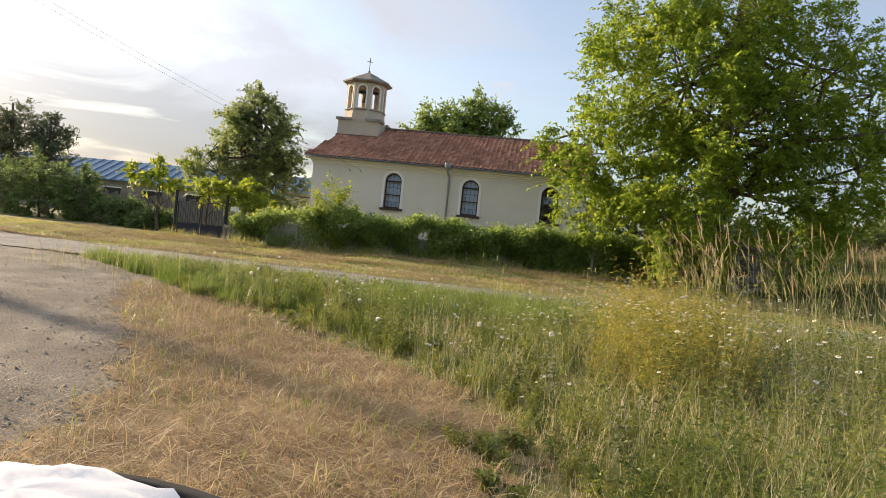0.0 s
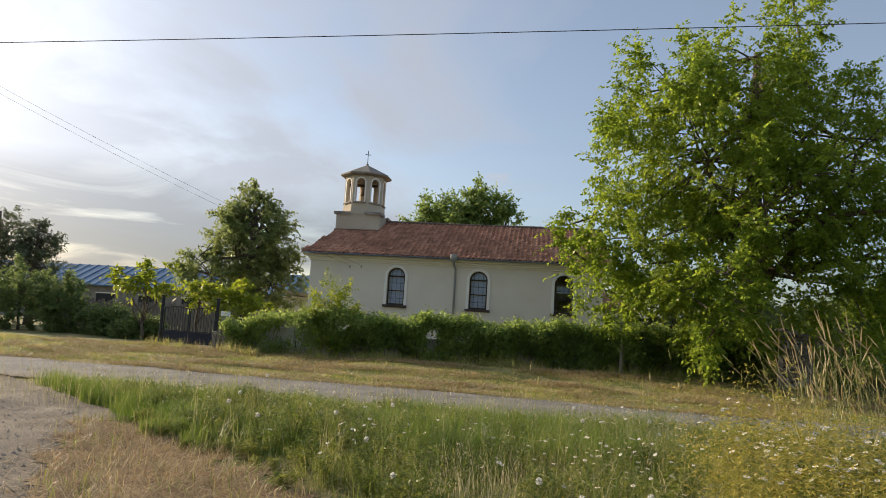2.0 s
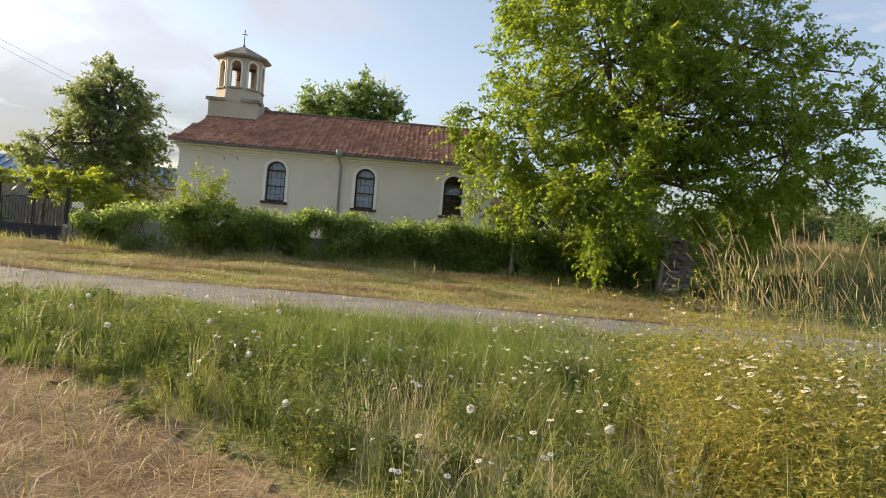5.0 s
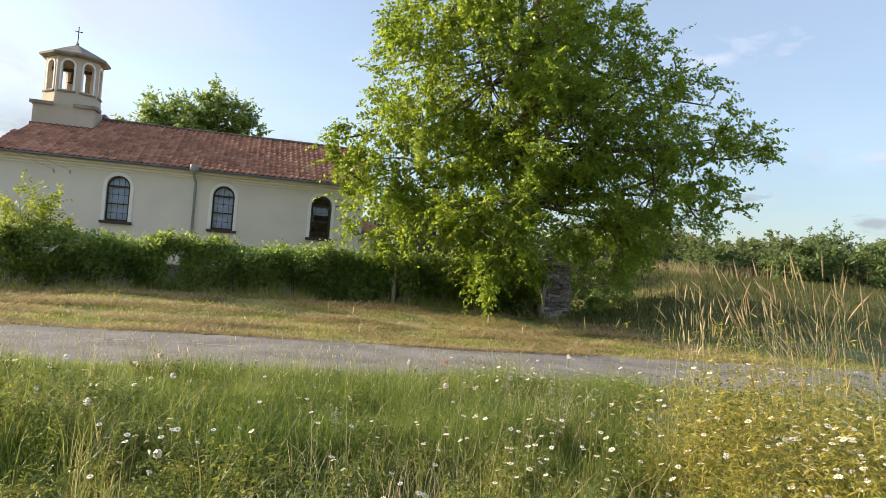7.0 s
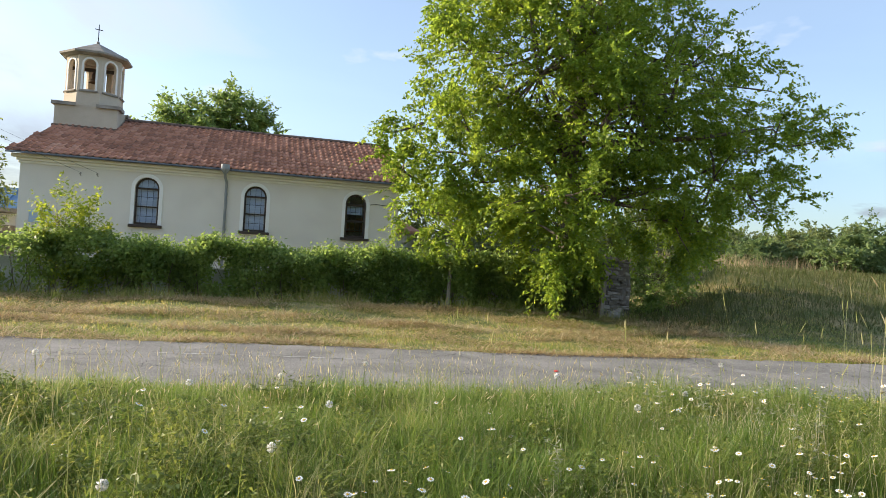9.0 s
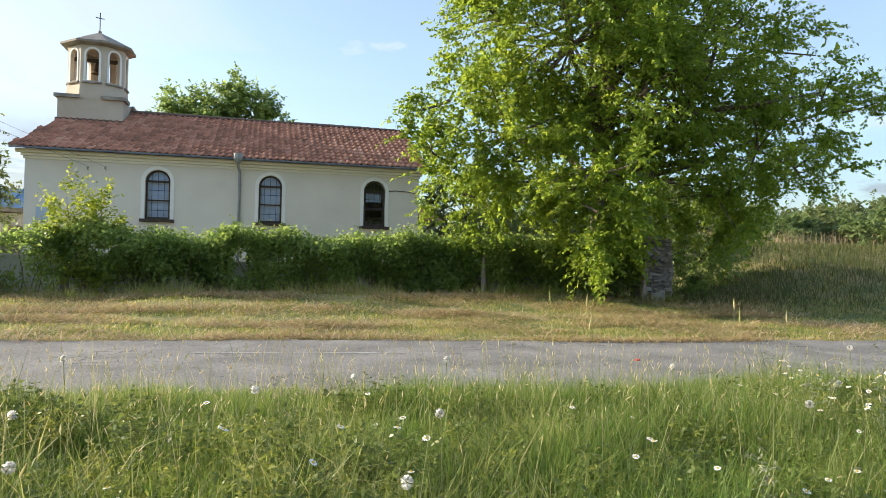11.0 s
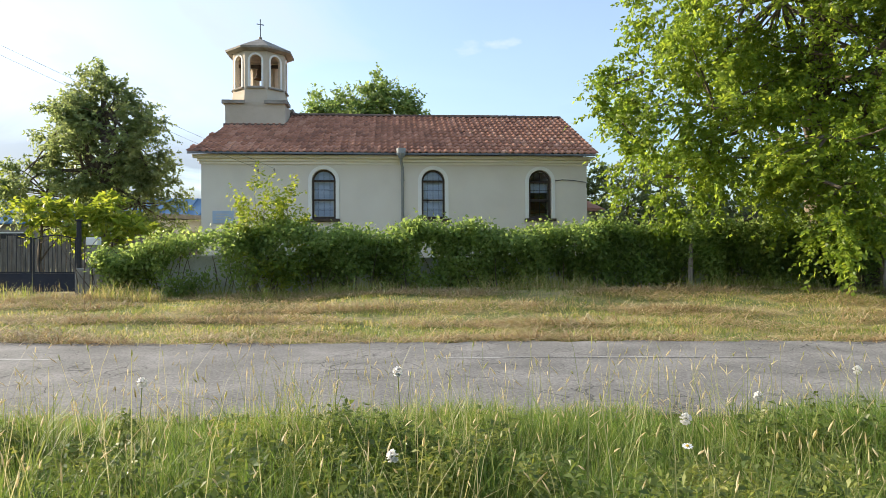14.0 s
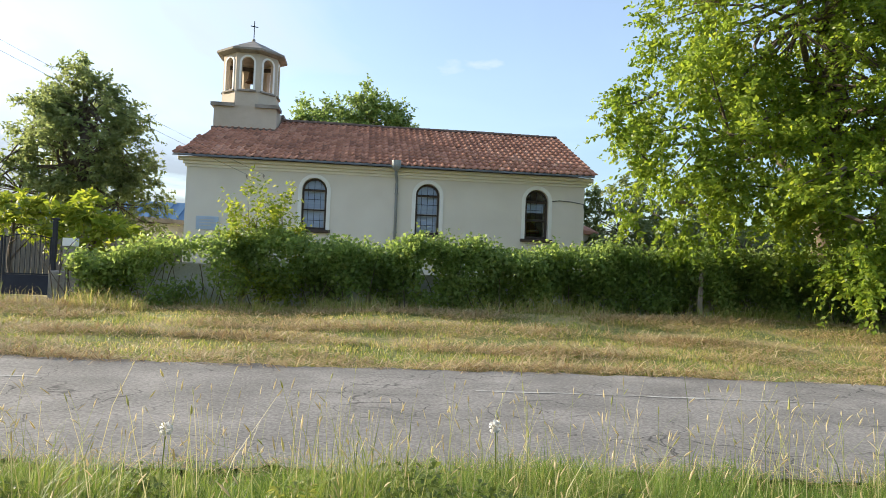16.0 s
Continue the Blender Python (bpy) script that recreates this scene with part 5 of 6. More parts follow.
def wire(name, a, b, sag, label, thick=0.006):
    pts = [Vector(a).lerp(Vector(b), i / 24) - Vector((0, 0, sag * 4 * (i / 24) * (1 - i / 24))) for i in range(25)]
    ob = new(name, mesh_of(name, a_tube(pts, thick, 5), "cable"))
    tagged(ob, label, "wire")


wire("power_line", (-20.4, 10.2, 7.0), (45, 9.9, 8.6), 0.30, "single dark overhead cable strung along the lane", 0.009)
wire("service_wire", (-20.4, 10.3, 11.6), (-4.5, 24.9, 3.75), 0.5, "thin service cable running down to the chapel", 0.004)
wire("service_wire", (-20.4, 10.5, 11.8), (-4.0, 24.9, 3.77), 0.5, "thin service cable running down to the chapel", 0.004)

# ---------------------------------------------------------------- grass
def blades(x, y, h, w, lean, z=None):
    """Bent blades of grass standing on the land: arrays of vertices and triangles."""
    n = len(x)
    z = land(x, y) if z is None else z
    a = rng.uniform(0, math.tau, n)
    d = np.stack([np.cos(a), np.sin(a)], -1) * (lean * h)[:, None]
    s = np.stack([-np.sin(a + rng.normal(0, 0.7, n)), np.cos(a)], -1) * (w * 0.5)[:, None]
    b = np.stack([x, y, z - 0.02], -1)
    side = np.concatenate([s, np.zeros((n, 1))], 1)
    midp = b + np.concatenate([d * 0.35, (h * 0.58)[:, None]], 1)
    tip = b + np.concatenate([d, (h * np.sqrt(np.clip(1 - 0.35 * lean ** 2, 0.2, 1)))[:, None]], 1)
    v = np.stack([b - side, b + side, midp - side * 0.8, midp + side * 0.8, tip], 1).reshape(-1, 3)
    k = np.arange(n)[:, None] * 5
    f = np.concatenate([k + np.array([0, 1, 3]), k + np.array([0, 3, 2]), k + np.array([2, 3, 4])])
    return v, f


def stuff(name, vf, material, label, category):
    return tagged(new(name, quick_mesh(name, *vf, material)), label, category, kind="stuff")


def meadow_mask(x, y):
    return ~on_track(x, y) & ~in_straw(x, y) & (y < road_near(x) + 0.07 * np.sin(x * 7) + 0.06 * np.sin(x * 17 + 1) + 0.05 * np.sin(x * 41) + 0.05)


def scatter(n, x0, x1, y0, y1, test):
    x, y = rng.uniform(x0, x1, n), rng.uniform(y0, y1, n)
    k = test(x, y)
    return x[k], y[k]


def clumpy(x, y):
    return 0.5 + 0.5 * np.sin(x * 2.1 + 1.3 * np.sin(y * 1.7)) * np.sin(y * 2.6 + 1.1 * np.sin(x * 1.3))


def frayed(x, y):
    """Meadow, thinning out raggedly into the dry patch and the track."""
    k = rng.normal(0, 0.22, len(x)), rng.normal(0, 0.22, len(x))
    return meadow_mask(x + k[0], y + k[1]) & ~on_track(x - 0.1, y) & (~furrow(x, y) | (k[0] > 0.3))


def rise(x, y):
    """How much taller the meadow grows: lumps, and rank growth away from the track."""
    lumps = np.clip(np.sin(x * 1.9 + 0.7 * np.sin(y * 2.3)) * np.sin(y * 1.5 + 0.9 * np.sin(x * 1.1)), 0, 1)
    return 1 + 0.55 * lumps * smooth01((6.6 - y) / 1.5) + 1.05 * smooth01((x - 3.8) / 1.5) * smooth01((5.8 - y) / 1.5)


def furrow(x, y):
    """Trodden hollows through the meadow."""
    a = np.abs(x - np.interp(y, [1.0, 2.3, 4.3, 6.0], [4.35, 4.6, 5.15, 5.6])) < 0.13 + 0.05 * np.sin(y * 5)
    b = np.abs(x - np.interp(y, [1.0, 2.2, 3.6], [2.55, 2.95, 3.5])) < 0.10 + 0.05 * np.sin(y * 7)
    return (a & (y > 1.2) & (y < 5.4)) | (b & (y > 1.1) & (y < 3.5))


def margin(x, y):
    """Growth is low and thin beside the dry patch and the track."""
    w = np.interp(y, [-3, -1.2, 0.5, 2.2, 3.6, 4.8], [2.8, 2.6, 2.5, 1.9, 1.1, 0.0])
    return 0.42 + 0.58 * smooth01((x - track_edge(y) - w) / 0.9)


def lumps(x, y):
    """Uneven cover: hummocks of growth with low ground between."""
    a = np.sin(x * 3.1 + 1.7 * np.sin(y * 1.9 + 0.4)) * np.sin(y * 3.7 + 1.4 * np.sin(x * 2.3))
    b = np.sin(x * 7.3 + 1.2 * np.sin(y * 5.1)) * np.sin(y * 6.7 + 1.3 * np.sin(x * 4.9 + 1))
    return np.clip(0.5 + 0.38 * a + 0.22 * b, 0, 1)


sets = []
x, y = scatter(190000, -7.5, 9.5, -2.5, 7.8, frayed)
edge = np.clip((road_near(x) - y) / 0.6, 0.15, 1)
h = (0.07 + 0.22 * lumps(x, y) ** 1.4) * rng.uniform(0.5, 1.25, len(x)) * (0.5 + 0.5 * edge) * rise(x, y) * margin(x, y)
sets.append(blades(x, y, h, rng.uniform(0.003, 0.007, len(x)), np.abs(rng.normal(0.45, 0.3, len(x)))))
# rank tussocks that stand above the rest
tx, ty = scatter(420, -2.5, 8.5, 0.5, 6.9, lambda x, y: meadow_mask(x, y) & ~furrow(x, y) & (y < road_near(x) - 0.35) & (lumps(x, y) > 0.4))
for q in range(len(tx)):
    k = int(rng.integers(25, 80))
    x, y = tx[q] + rng.normal(0, 0.09, k), ty[q] + rng.normal(0, 0.09, k)
    sets.append(blades(x, y, rng.uniform(0.2, 0.55, k) * rng.uniform(0.7, 1.15), rng.uniform(0.003, 0.007, k), np.abs(rng.normal(0.6, 0.35, k))))
stuff("meadow_grass", gather(*sets), "grass", "thick green meadow grass between the track and the lane", "grass")

x, y = scatter(150000, -4.5, 6.8, 3.4, 7.8, meadow_mask)
h = (0.16 + 0.20 * lumps(x * 0.8, y)) * rng.uniform(0.5, 1.25, len(x)) * (0.40 + 0.60 * np.clip((road_near(x) - y) / 0.7, 0.1, 1)) * smooth01((y - 3.2) / 1.2) * (1 + 0.35 * smooth01((x - 1.2) / 1.6))
stuff("lane_edge_grass", blades(x, y, h, rng.uniform(0.0025, 0.0055, len(x)), np.abs(rng.normal(0.45, 0.3, len(x)))), "lane_grass", "dense fresh green grass bordering the lane", "grass")

x, y = scatter(26000, 2.6, 9.0, -3.0, 6.6, lambda x, y: frayed(x, y) & (clumpy(x * 1.2 + 1, y * 1.1) + rng.normal(0, 0.2, len(x)) > 0.45))
stuff("dry_meadow_grass", blades(x, y, rng.uniform(0.15, 0.45, len(x)) * rise(x, y) * 0.8 * margin(x, y), rng.uniform(0.002, 0.005, len(x)), np.abs(rng.normal(0.5, 0.3, len(x)))), "seed", "pale dried blades among the green meadow grass", "grass")


# herbs: bushy plants of many leafy stems that lean out of one root
def herbs(n, test, tall, size, narrow, stems, levels, per, box=(-6.5, 9, -2.2, 7.3), open_out=0.45):
    x, y = scatter(n, *box, lambda x, y: test(x, y) & meadow_mask(x, y) & ~furrow(x, y) & ~on_track(x - 0.35, y) & ~on_track(x + 0.2, y))
    tone = tall * rng.uniform(0.55, 1.25, len(x)) * rise(x, y) * np.clip((road_near(x) - y) / 1.0, 0.35, 1) * margin(x, y)
    x, y, h = np.repeat(x, stems), np.repeat(y, stems), np.repeat(tone, stems)
    m = len(x)
    a, o = rng.uniform(0, math.tau, m), open_out * np.sqrt(rng.uniform(0, 1, m))
    h = h * (1 - 0.35 * o) * rng.uniform(0.8, 1.1, m)
    out = np.stack([np.cos(a) * o, np.sin(a) * o, np.zeros(m)], -1)
    root = np.stack([x, y, land(x, y)], -1) + out * 0.06
    q = np.linspace(0.15, 1, levels)[None, :, None] + rng.normal(0, 0.03, (m, levels, 1))
    c = root[:, None, :] + out[:, None, :] * h[:, None, None] * q ** 1.4 + np.array([0, 0, 1.0]) * h[:, None, None] * q
    c = np.repeat(c.reshape(-1, 3), per, 0)
    k = len(c)
    d = unit(rng.normal(0, 1, (k, 3)) * np.array([1, 1, 0.5]) + np.array([0, 0, 0.35]))
    sv = unit(np.cross(d, rng.normal(0, 0.5, (k, 3)) + np.array([0, 0, 1.0])))
    sz = size * rng.uniform(0.5, 1.3, (k, 1))
    w = sz * narrow * 0.5
    droop = np.array([0, 0, -0.25]) * sz
    v = np.stack([c, c + d * sz * 0.45 + sv * w, c + d * sz + droop, c + d * sz * 0.45 - sv * w], 1).reshape(-1, 3)
    return v, np.arange(4 * k).reshape(-1, 4)


hump = lambda x, y: lumps(x, y) + rng.normal(0, 0.12, len(x))
stuff("meadow_weeds", herbs(2100, lambda x, y: (hump(x, y) > 0.45) & (y < 6.9), 0.30, 0.040, 0.42, 10, 9, 3), "weed_leaf", "bushy dark green leafy weeds in hummocks", "weeds")
stuff("meadow_herbs", herbs(2100, lambda x, y: (hump(x + 1.3, y - 0.7) > 0.42) & (y < 6.6), 0.28, 0.036, 0.34, 10, 8, 3), "herb_leaf", "low yellow-green bushy herbs", "weeds")
stuff("chamomile_foliage", herbs(1100, lambda x, y: (x > 1.2) & (y < 5.8) & (hump(x - 0.6, y + 0.9) > 0.5), 0.34, 0.030, 0.16, 10, 9, 4), "grass", "feathery yellow-green daisy foliage", "weeds")
stuff("yellow_chamomile", herbs(380, lambda x, y: ((x - 5.4) / 0.8) ** 2 + ((y - 2.3) / 1.3) ** 2 < 1, 0.42, 0.040, 0.22, 9, 9, 4, (4.4, 6.4, 0.8, 3.8)), "gold_leaf", "yellowing feathery stand of chamomile", "weeds")
stuff("wormwood", herbs(300, lambda x, y: (x > 2.6) & (y < 6.5) & (clumpy(x * 1.1 + 4, y * 1.3) > 0.6), 0.44, 0.03, 0.3, 5, 14, 4, open_out=0.2), "sage_leaf", "grey-green upright wormwood stalks", "weeds")

# mown verge beyond the lane, and turf left of the track
def verge_mask(x, y):
    return (y > road_far(x) + 0.03 + 0.1 * np.sin(x * 5)) & (y < 18.3)


x, y = scatter(150000, -16, 16, 10, 18.3, verge_mask)
h = rng.uniform(0.03, 0.09, len(x)) * (0.5 + 0.9 * clumpy(x * 1.3, y * 2.0))
sets = [blades(x, y, h, rng.uniform(0.008, 0.016, len(x)), np.abs(rng.normal(0.7, 0.4, len(x))))]
x, y = scatter(40000, -14, 1, -4, 8.5, lambda x, y: ~on_track(x, y) & (x < track_edge(y) - 2) & (y < road_near(x)))
sets.append(blades(x, y, rng.uniform(0.04, 0.12, len(x)), rng.uniform(0.006, 0.012, len(x)), np.abs(rng.normal(0.6, 0.3, len(x)))))
x, y = scatter(2200, -4, 3.5, -5, 6, lambda x, y: on_track(x, y) & (np.sin(x * 3.3) * np.sin(y * 2.4 + x) > 0.45))
sets.append(blades(x, y, rng.uniform(0.02, 0.06, len(x)), rng.uniform(0.005, 0.01, len(x)), np.abs(rng.normal(0.6, 0.3, len(x)))))
stuff("verge_grass", gather(*sets), "short_grass", "short mown grass with yellowed patches on the verge", "grass")

x, y = scatter(60000, -14, 14, 10.3, 18.2, lambda x, y: (y > road_far(x) + 0.25) & ((np.abs(y - road_far(x) - 1.1 - 0.3 * np.sin(x * 0.8)) < 0.55) | (np.sin(x * 0.9 + y * 1.9) * np.sin(y * 1.4 - x * 0.5) > 0.5)))
stuff("verge_green", blades(x, y, rng.uniform(0.04, 0.11, len(x)), rng.uniform(0.007, 0.013, len(x)), np.abs(rng.normal(0.5, 0.3, len(x)))), "grass", "greener strips of short grass on the verge", "grass")

# dry cut stalks lying about
def stalks(x, y, length, w, rise):
    n = len(x)
    a = rng.uniform(0, math.tau, n)
    z = land(x, y) + rng.uniform(0.015, 0.05, n)
    d = np.stack([np.cos(a) * length, np.sin(a) * length, rise * length * rng.uniform(-0.3, 1, n)], -1)
    s = np.stack([-np.sin(a) * w, np.cos(a) * w, np.zeros(n)], -1) * 0.5
    b = np.stack([x, y, z], -1)
    m = b + d * 0.5 + np.array([0, 0, 1]) * (length * 0.08)[:, None]
    v = np.stack([b - s, b + s, m - s, m + s, b + d], 1).reshape(-1, 3)
    k = np.arange(n)[:, None] * 5
    return v, np.concatenate([k + np.array([0, 1, 3]), k + np.array([0, 3, 2]), k + np.array([2, 3, 4])])


x, y = scatter(85000, -3, 7, -6, 5, lambda x, y: in_straw(x + rng.normal(0, 0.22, len(x)), y + rng.normal(0, 0.22, len(x))))
sets = [stalks(x, y, rng.uniform(0.06, 0.28, len(x)), rng.uniform(0.003, 0.007, len(x)), 0.4)]
x, y = scatter(62000, -12, 13, 10.5, 18, lambda x, y: (y > road_far(x) - 0.08) & ((np.sin(x * 1.3 + y * 2.2) * np.sin(y * 1.9 - x * 0.6) > 0.1) | (y < road_far(x) + 0.22) | (np.abs(y - 16.3 - 0.35 * np.sin(x * 0.9)) < 0.4 + 0.2 * np.sin(x * 1.7))))
sets.append(stalks(x, y, rng.uniform(0.08, 0.32, len(x)), rng.uniform(0.007, 0.014, len(x)), 0.3))
x, y = scatter(9000, -2, 7, -6, 5, in_straw)
sets.append(blades(x, y, rng.uniform(0.08, 0.26, len(x)), rng.uniform(0.003, 0.006, len(x)), np.abs(rng.normal(0.8, 0.4, len(x)))))
for row, wide in ((0.12, 0.10), (1.9, 0.16), (3.3, 0.14), (4.9, 0.22)):
    k = 7000
    x = rng.uniform(-12, 12, k)
    keep = np.sin(x * 1.1 + row * 3) + 0.6 * np.sin(x * 2.7 + row) + rng.normal(0, 0.4, k) > -0.2
    x = x[keep]
    y = road_far(x) + row + 0.22 * np.sin(x * 0.7 + row * 2) + rng.normal(0, wide, len(x))
    sets.append(stalks(x, y, rng.uniform(0.10, 0.36, len(x)), rng.uniform(0.006, 0.012, len(x)), 0.55))
x, y = scatter(60000, -6, 9, 6.5, 8.6, lambda x, y: np.abs(y - road_near(x) + 0.02 - rng.normal(0, 0.10, len(x))) < 0.06)
sets.append(stalks(x, y, rng.uniform(0.05, 0.20, len(x)), rng.uniform(0.003, 0.006, len(x)), 0.5))
tx, ty = scatter(900, -2, 7, -6, 5, lambda x, y: in_straw(x - 0.15, y) & (lumps(x, y) > 0.35))
for q in range(len(tx)):
    k = int(rng.integers(12, 40))
    x, y = tx[q] + rng.normal(0, 0.07, k), ty[q] + rng.normal(0, 0.07, k)
    sets.append(blades(x, y, rng.uniform(0.06, 0.24, k) * rng.uniform(0.6, 1.2), rng.uniform(0.002, 0.005, k), np.abs(rng.normal(0.8, 0.4, k))))
stuff("cut_straw", gather(*sets), "straw", "dry cut stalks strewn over the ground", "straw")
x, y = scatter(30000, -2, 7, -5, 5, lambda x, y: in_straw(x, y) & (lumps(x * 1.3, y * 1.3 + 1) + rng.normal(0, 0.15, len(x)) > 0.62))
stuff("straw_green", blades(x, y, rng.uniform(0.05, 0.22, len(x)), rng.uniform(0.004, 0.008, len(x)), np.abs(rng.normal(0.5, 0.3, len(x)))), "grass", "green shoots in the dry patch", "grass")

# uncut grass along the hedge's foot
x, y = scatter(20000, -9, 10.8, 16.2, 17.7, lambda x, y: np.sin(x * 2.2 + y) * np.sin(x * 0.7 + y * 2) + rng.normal(0, 0.25, len(x)) > 0.12)
stuff("hedge_foot_grass", blades(x, y, rng.uniform(0.08, 0.55, len(x)) * rng.uniform(0.4, 1, len(x)), rng.uniform(0.006, 0.012, len(x)), np.abs(rng.normal(0.75, 0.4, len(x)))), "short_grass", "uncut pale grass at the foot of the hedge", "grass")

# rough grass on the mound, its olive darkened to carry the tree's shade
x, y = scatter(70000, 10.8, 34, 13.5, 29, lambda x, y: y > 13.2 + 0.25 * np.sin(x * 2))
h = rng.uniform(0.15, 0.42, len(x)) * np.clip((y - 13.0) / 3.0, 0.2, 1)
sets = [blades(x, y, h * 0.8, rng.uniform(0.010, 0.02, len(x)), np.abs(rng.normal(0.55, 0.3, len(x))))]
stuff("mound_grass", gather(*sets), "mound_blade", "long rough olive grass over the mound, coloured darker for tree shade", "grass")
x, y = scatter(30000, 12.0, 36, 20.0, 29, lambda x, y: rng.uniform(0, 1, len(x)) < smooth01((y - 20.5) / 4.5) * (0.55 + 0.45 * np.sin(x * 0.8) * np.sin(y * 0.5 + x * 0.2)))
stuff("mound_seed_grass", blades(x, y, rng.uniform(0.35, 0.85, len(x)), rng.uniform(0.010, 0.020, len(x)), np.abs(rng.normal(0.3, 0.2, len(x)))), "rufous", "tan seeding grass along the top of the mound", "grass")


# tall grass with heavy heads: stem and head for each
def tall_grass(x, y, h, lean, head, thick, a=None, stout=1.0):
    n = len(x)
    a = rng.uniform(0, math.tau, n) if a is None else a
    z = land(x, y)
    vs, fs, hv, hf = [], [], [], []
    for i in range(n):
        d = np.array([math.cos(a[i]), math.sin(a[i]), 0])
        s = np.array([-d[1], d[0], 0])
        pts = [np.array([x[i], y[i], z[i]]) + d * lean[i] * h[i] * (q ** 2.2) + np.array([0, 0, h[i] * (q - 0.22 * lean[i] * q ** 3)]) for q in (0, 0.35, 0.7, 1.0)]
        k = len(vs)
        for p, w in zip(pts, (0.0018, 0.0016, 0.0012, 0.0008)):
            vs += [p - s * w * stout, p + s * w * stout]
        fs += [(k + 2 * j + b0, k + 2 * j + b1, k + 2 * j + b2) for j in range(3) for b0, b1, b2 in ((0, 1, 3), (0, 3, 2))]
        t = (pts[3] - pts[2]) / np.linalg.norm(pts[3] - pts[2])
        up = np.cross(t, s)
        k = len(hv)
        for q, r in ((0, 0.3), (0.25, 1.0), (0.6, 0.85), (1.0, 0.1)):
            c = pts[3] + t * head[i] * q - np.array([0, 0, 0.25 * lean[i] * head[i] * q * q])
            hv += [c + thick[i] * r * (s * math.cos(m) + up * math.sin(m)) for m in (0, 2.09, 4.19)]
        hf += [(k + 3 * j + m, k + 3 * j + (m + 1) % 3, k + 3 * j + 3 + (m + 1) % 3, k + 3 * j + 3 + m) for j in range(3) for m in range(3)]
    return (np.array(vs), np.array(fs)), (np.array(hv), np.array(hf))


def tall_patch(name, n, x, y, h, lean, head, thick, label, ripe="green_seed", stout=1.0, a=None):
    st, hd = tall_grass(x, y, h, lean, head, thick, a, stout)
    o = stuff(name, st, "stem", label, "tall grass")
    q = new("seed_heads", quick_mesh("seed_heads", *hd, ripe))
    q.parent = o


x = np.concatenate([rng.normal(6.05, 0.2, 95), rng.normal(7.7, 0.6, 95), rng.normal(6.7, 0.5, 60)])
y = np.concatenate([rng.normal(3.3, 0.25, 95), rng.normal(3.9, 0.7, 95), rng.normal(1.2, 0.7, 60)])
n = len(x)
tall_patch("dry_grass_clump", n, x, y, rng.uniform(0.95, 1.65, n), rng.uniform(0.06, 0.48, n), rng.uniform(0.12, 0.21, n), rng.uniform(0.004, 0.007, n), "clump of tall dry grass with drooping seed heads", "dry_head", 1.35, rng.normal(math.pi, 1.0, n))
x, y = rng.normal(6.5, 0.12, 26), rng.normal(5.05, 0.12, 26)
tall_patch("upright_grass_clump", 26, x, y, rng.uniform(0.8, 1.4, 26), rng.uniform(0.02, 0.2, 26), rng.uniform(0.10, 0.17, 26), rng.uniform(0.006, 0.009, 26), "narrow upright clump of tall pale grass", "seed", 1.5)
x, y = scatter(130, 5.2, 9.0, 0.2, 6.0, meadow_mask)
n = len(x)
tall_patch("tall_meadow_grass", n, x, y, rng.uniform(0.7, 1.3, n), np.abs(rng.normal(0.0, 0.2, n)) + 0.03, rng.uniform(0.09, 0.17, n), rng.uniform(0.003, 0.005, n), "slender upright green-headed grass stems")
n = 900
x, y = scatter(1900, -4, 8.5, -1.5, 7.4, meadow_mask)
x, y = x[:n], y[:n]
n = len(x)
tall_patch("flowering_grass", n, x, y, rng.uniform(0.35, 0.75, n), rng.uniform(0.05, 0.4, n), rng.uniform(0.02, 0.05, n), rng.uniform(0.002, 0.004, n), "thin flowering stems standing above the grass")
x, y = scatter(1500, -4.5, 5.5, 5.2, 7.9, lambda x, y: y < road_near(x) + 0.1)
n = len(x)
tall_patch("lane_edge_seed_grass", n, x, y, rng.uniform(0.22, 0.52, n), rng.uniform(0.05, 0.5, n), rng.uniform(0.025, 0.07, n), rng.uniform(0.002, 0.0045, n), "thin seeding grass stems leaning over the lane's edge", "seed", 0.9)
x = np.array([3.2, 3.5, 3.4, 5.0, 5.1, 5.4, 7.6, 7.8, 8.0, 8.1, 8.3, 8.5, 7.0, 7.1])
y = np.array([7.0, 7.1, 6.9, 7.0, 7.2, 6.9, 6.6, 6.7, 6.5, 6.7, 6.6, 6.5, 6.8, 6.7])
n = len(x)
tall_patch("barley_grass", n, x, y, rng.uniform(0.6, 0.95, n), rng.uniform(0.02, 0.15, n), rng.uniform(0.11, 0.16, n), rng.uniform(0.006, 0.009, n), "upright barley-like stalks at the lane's edge")


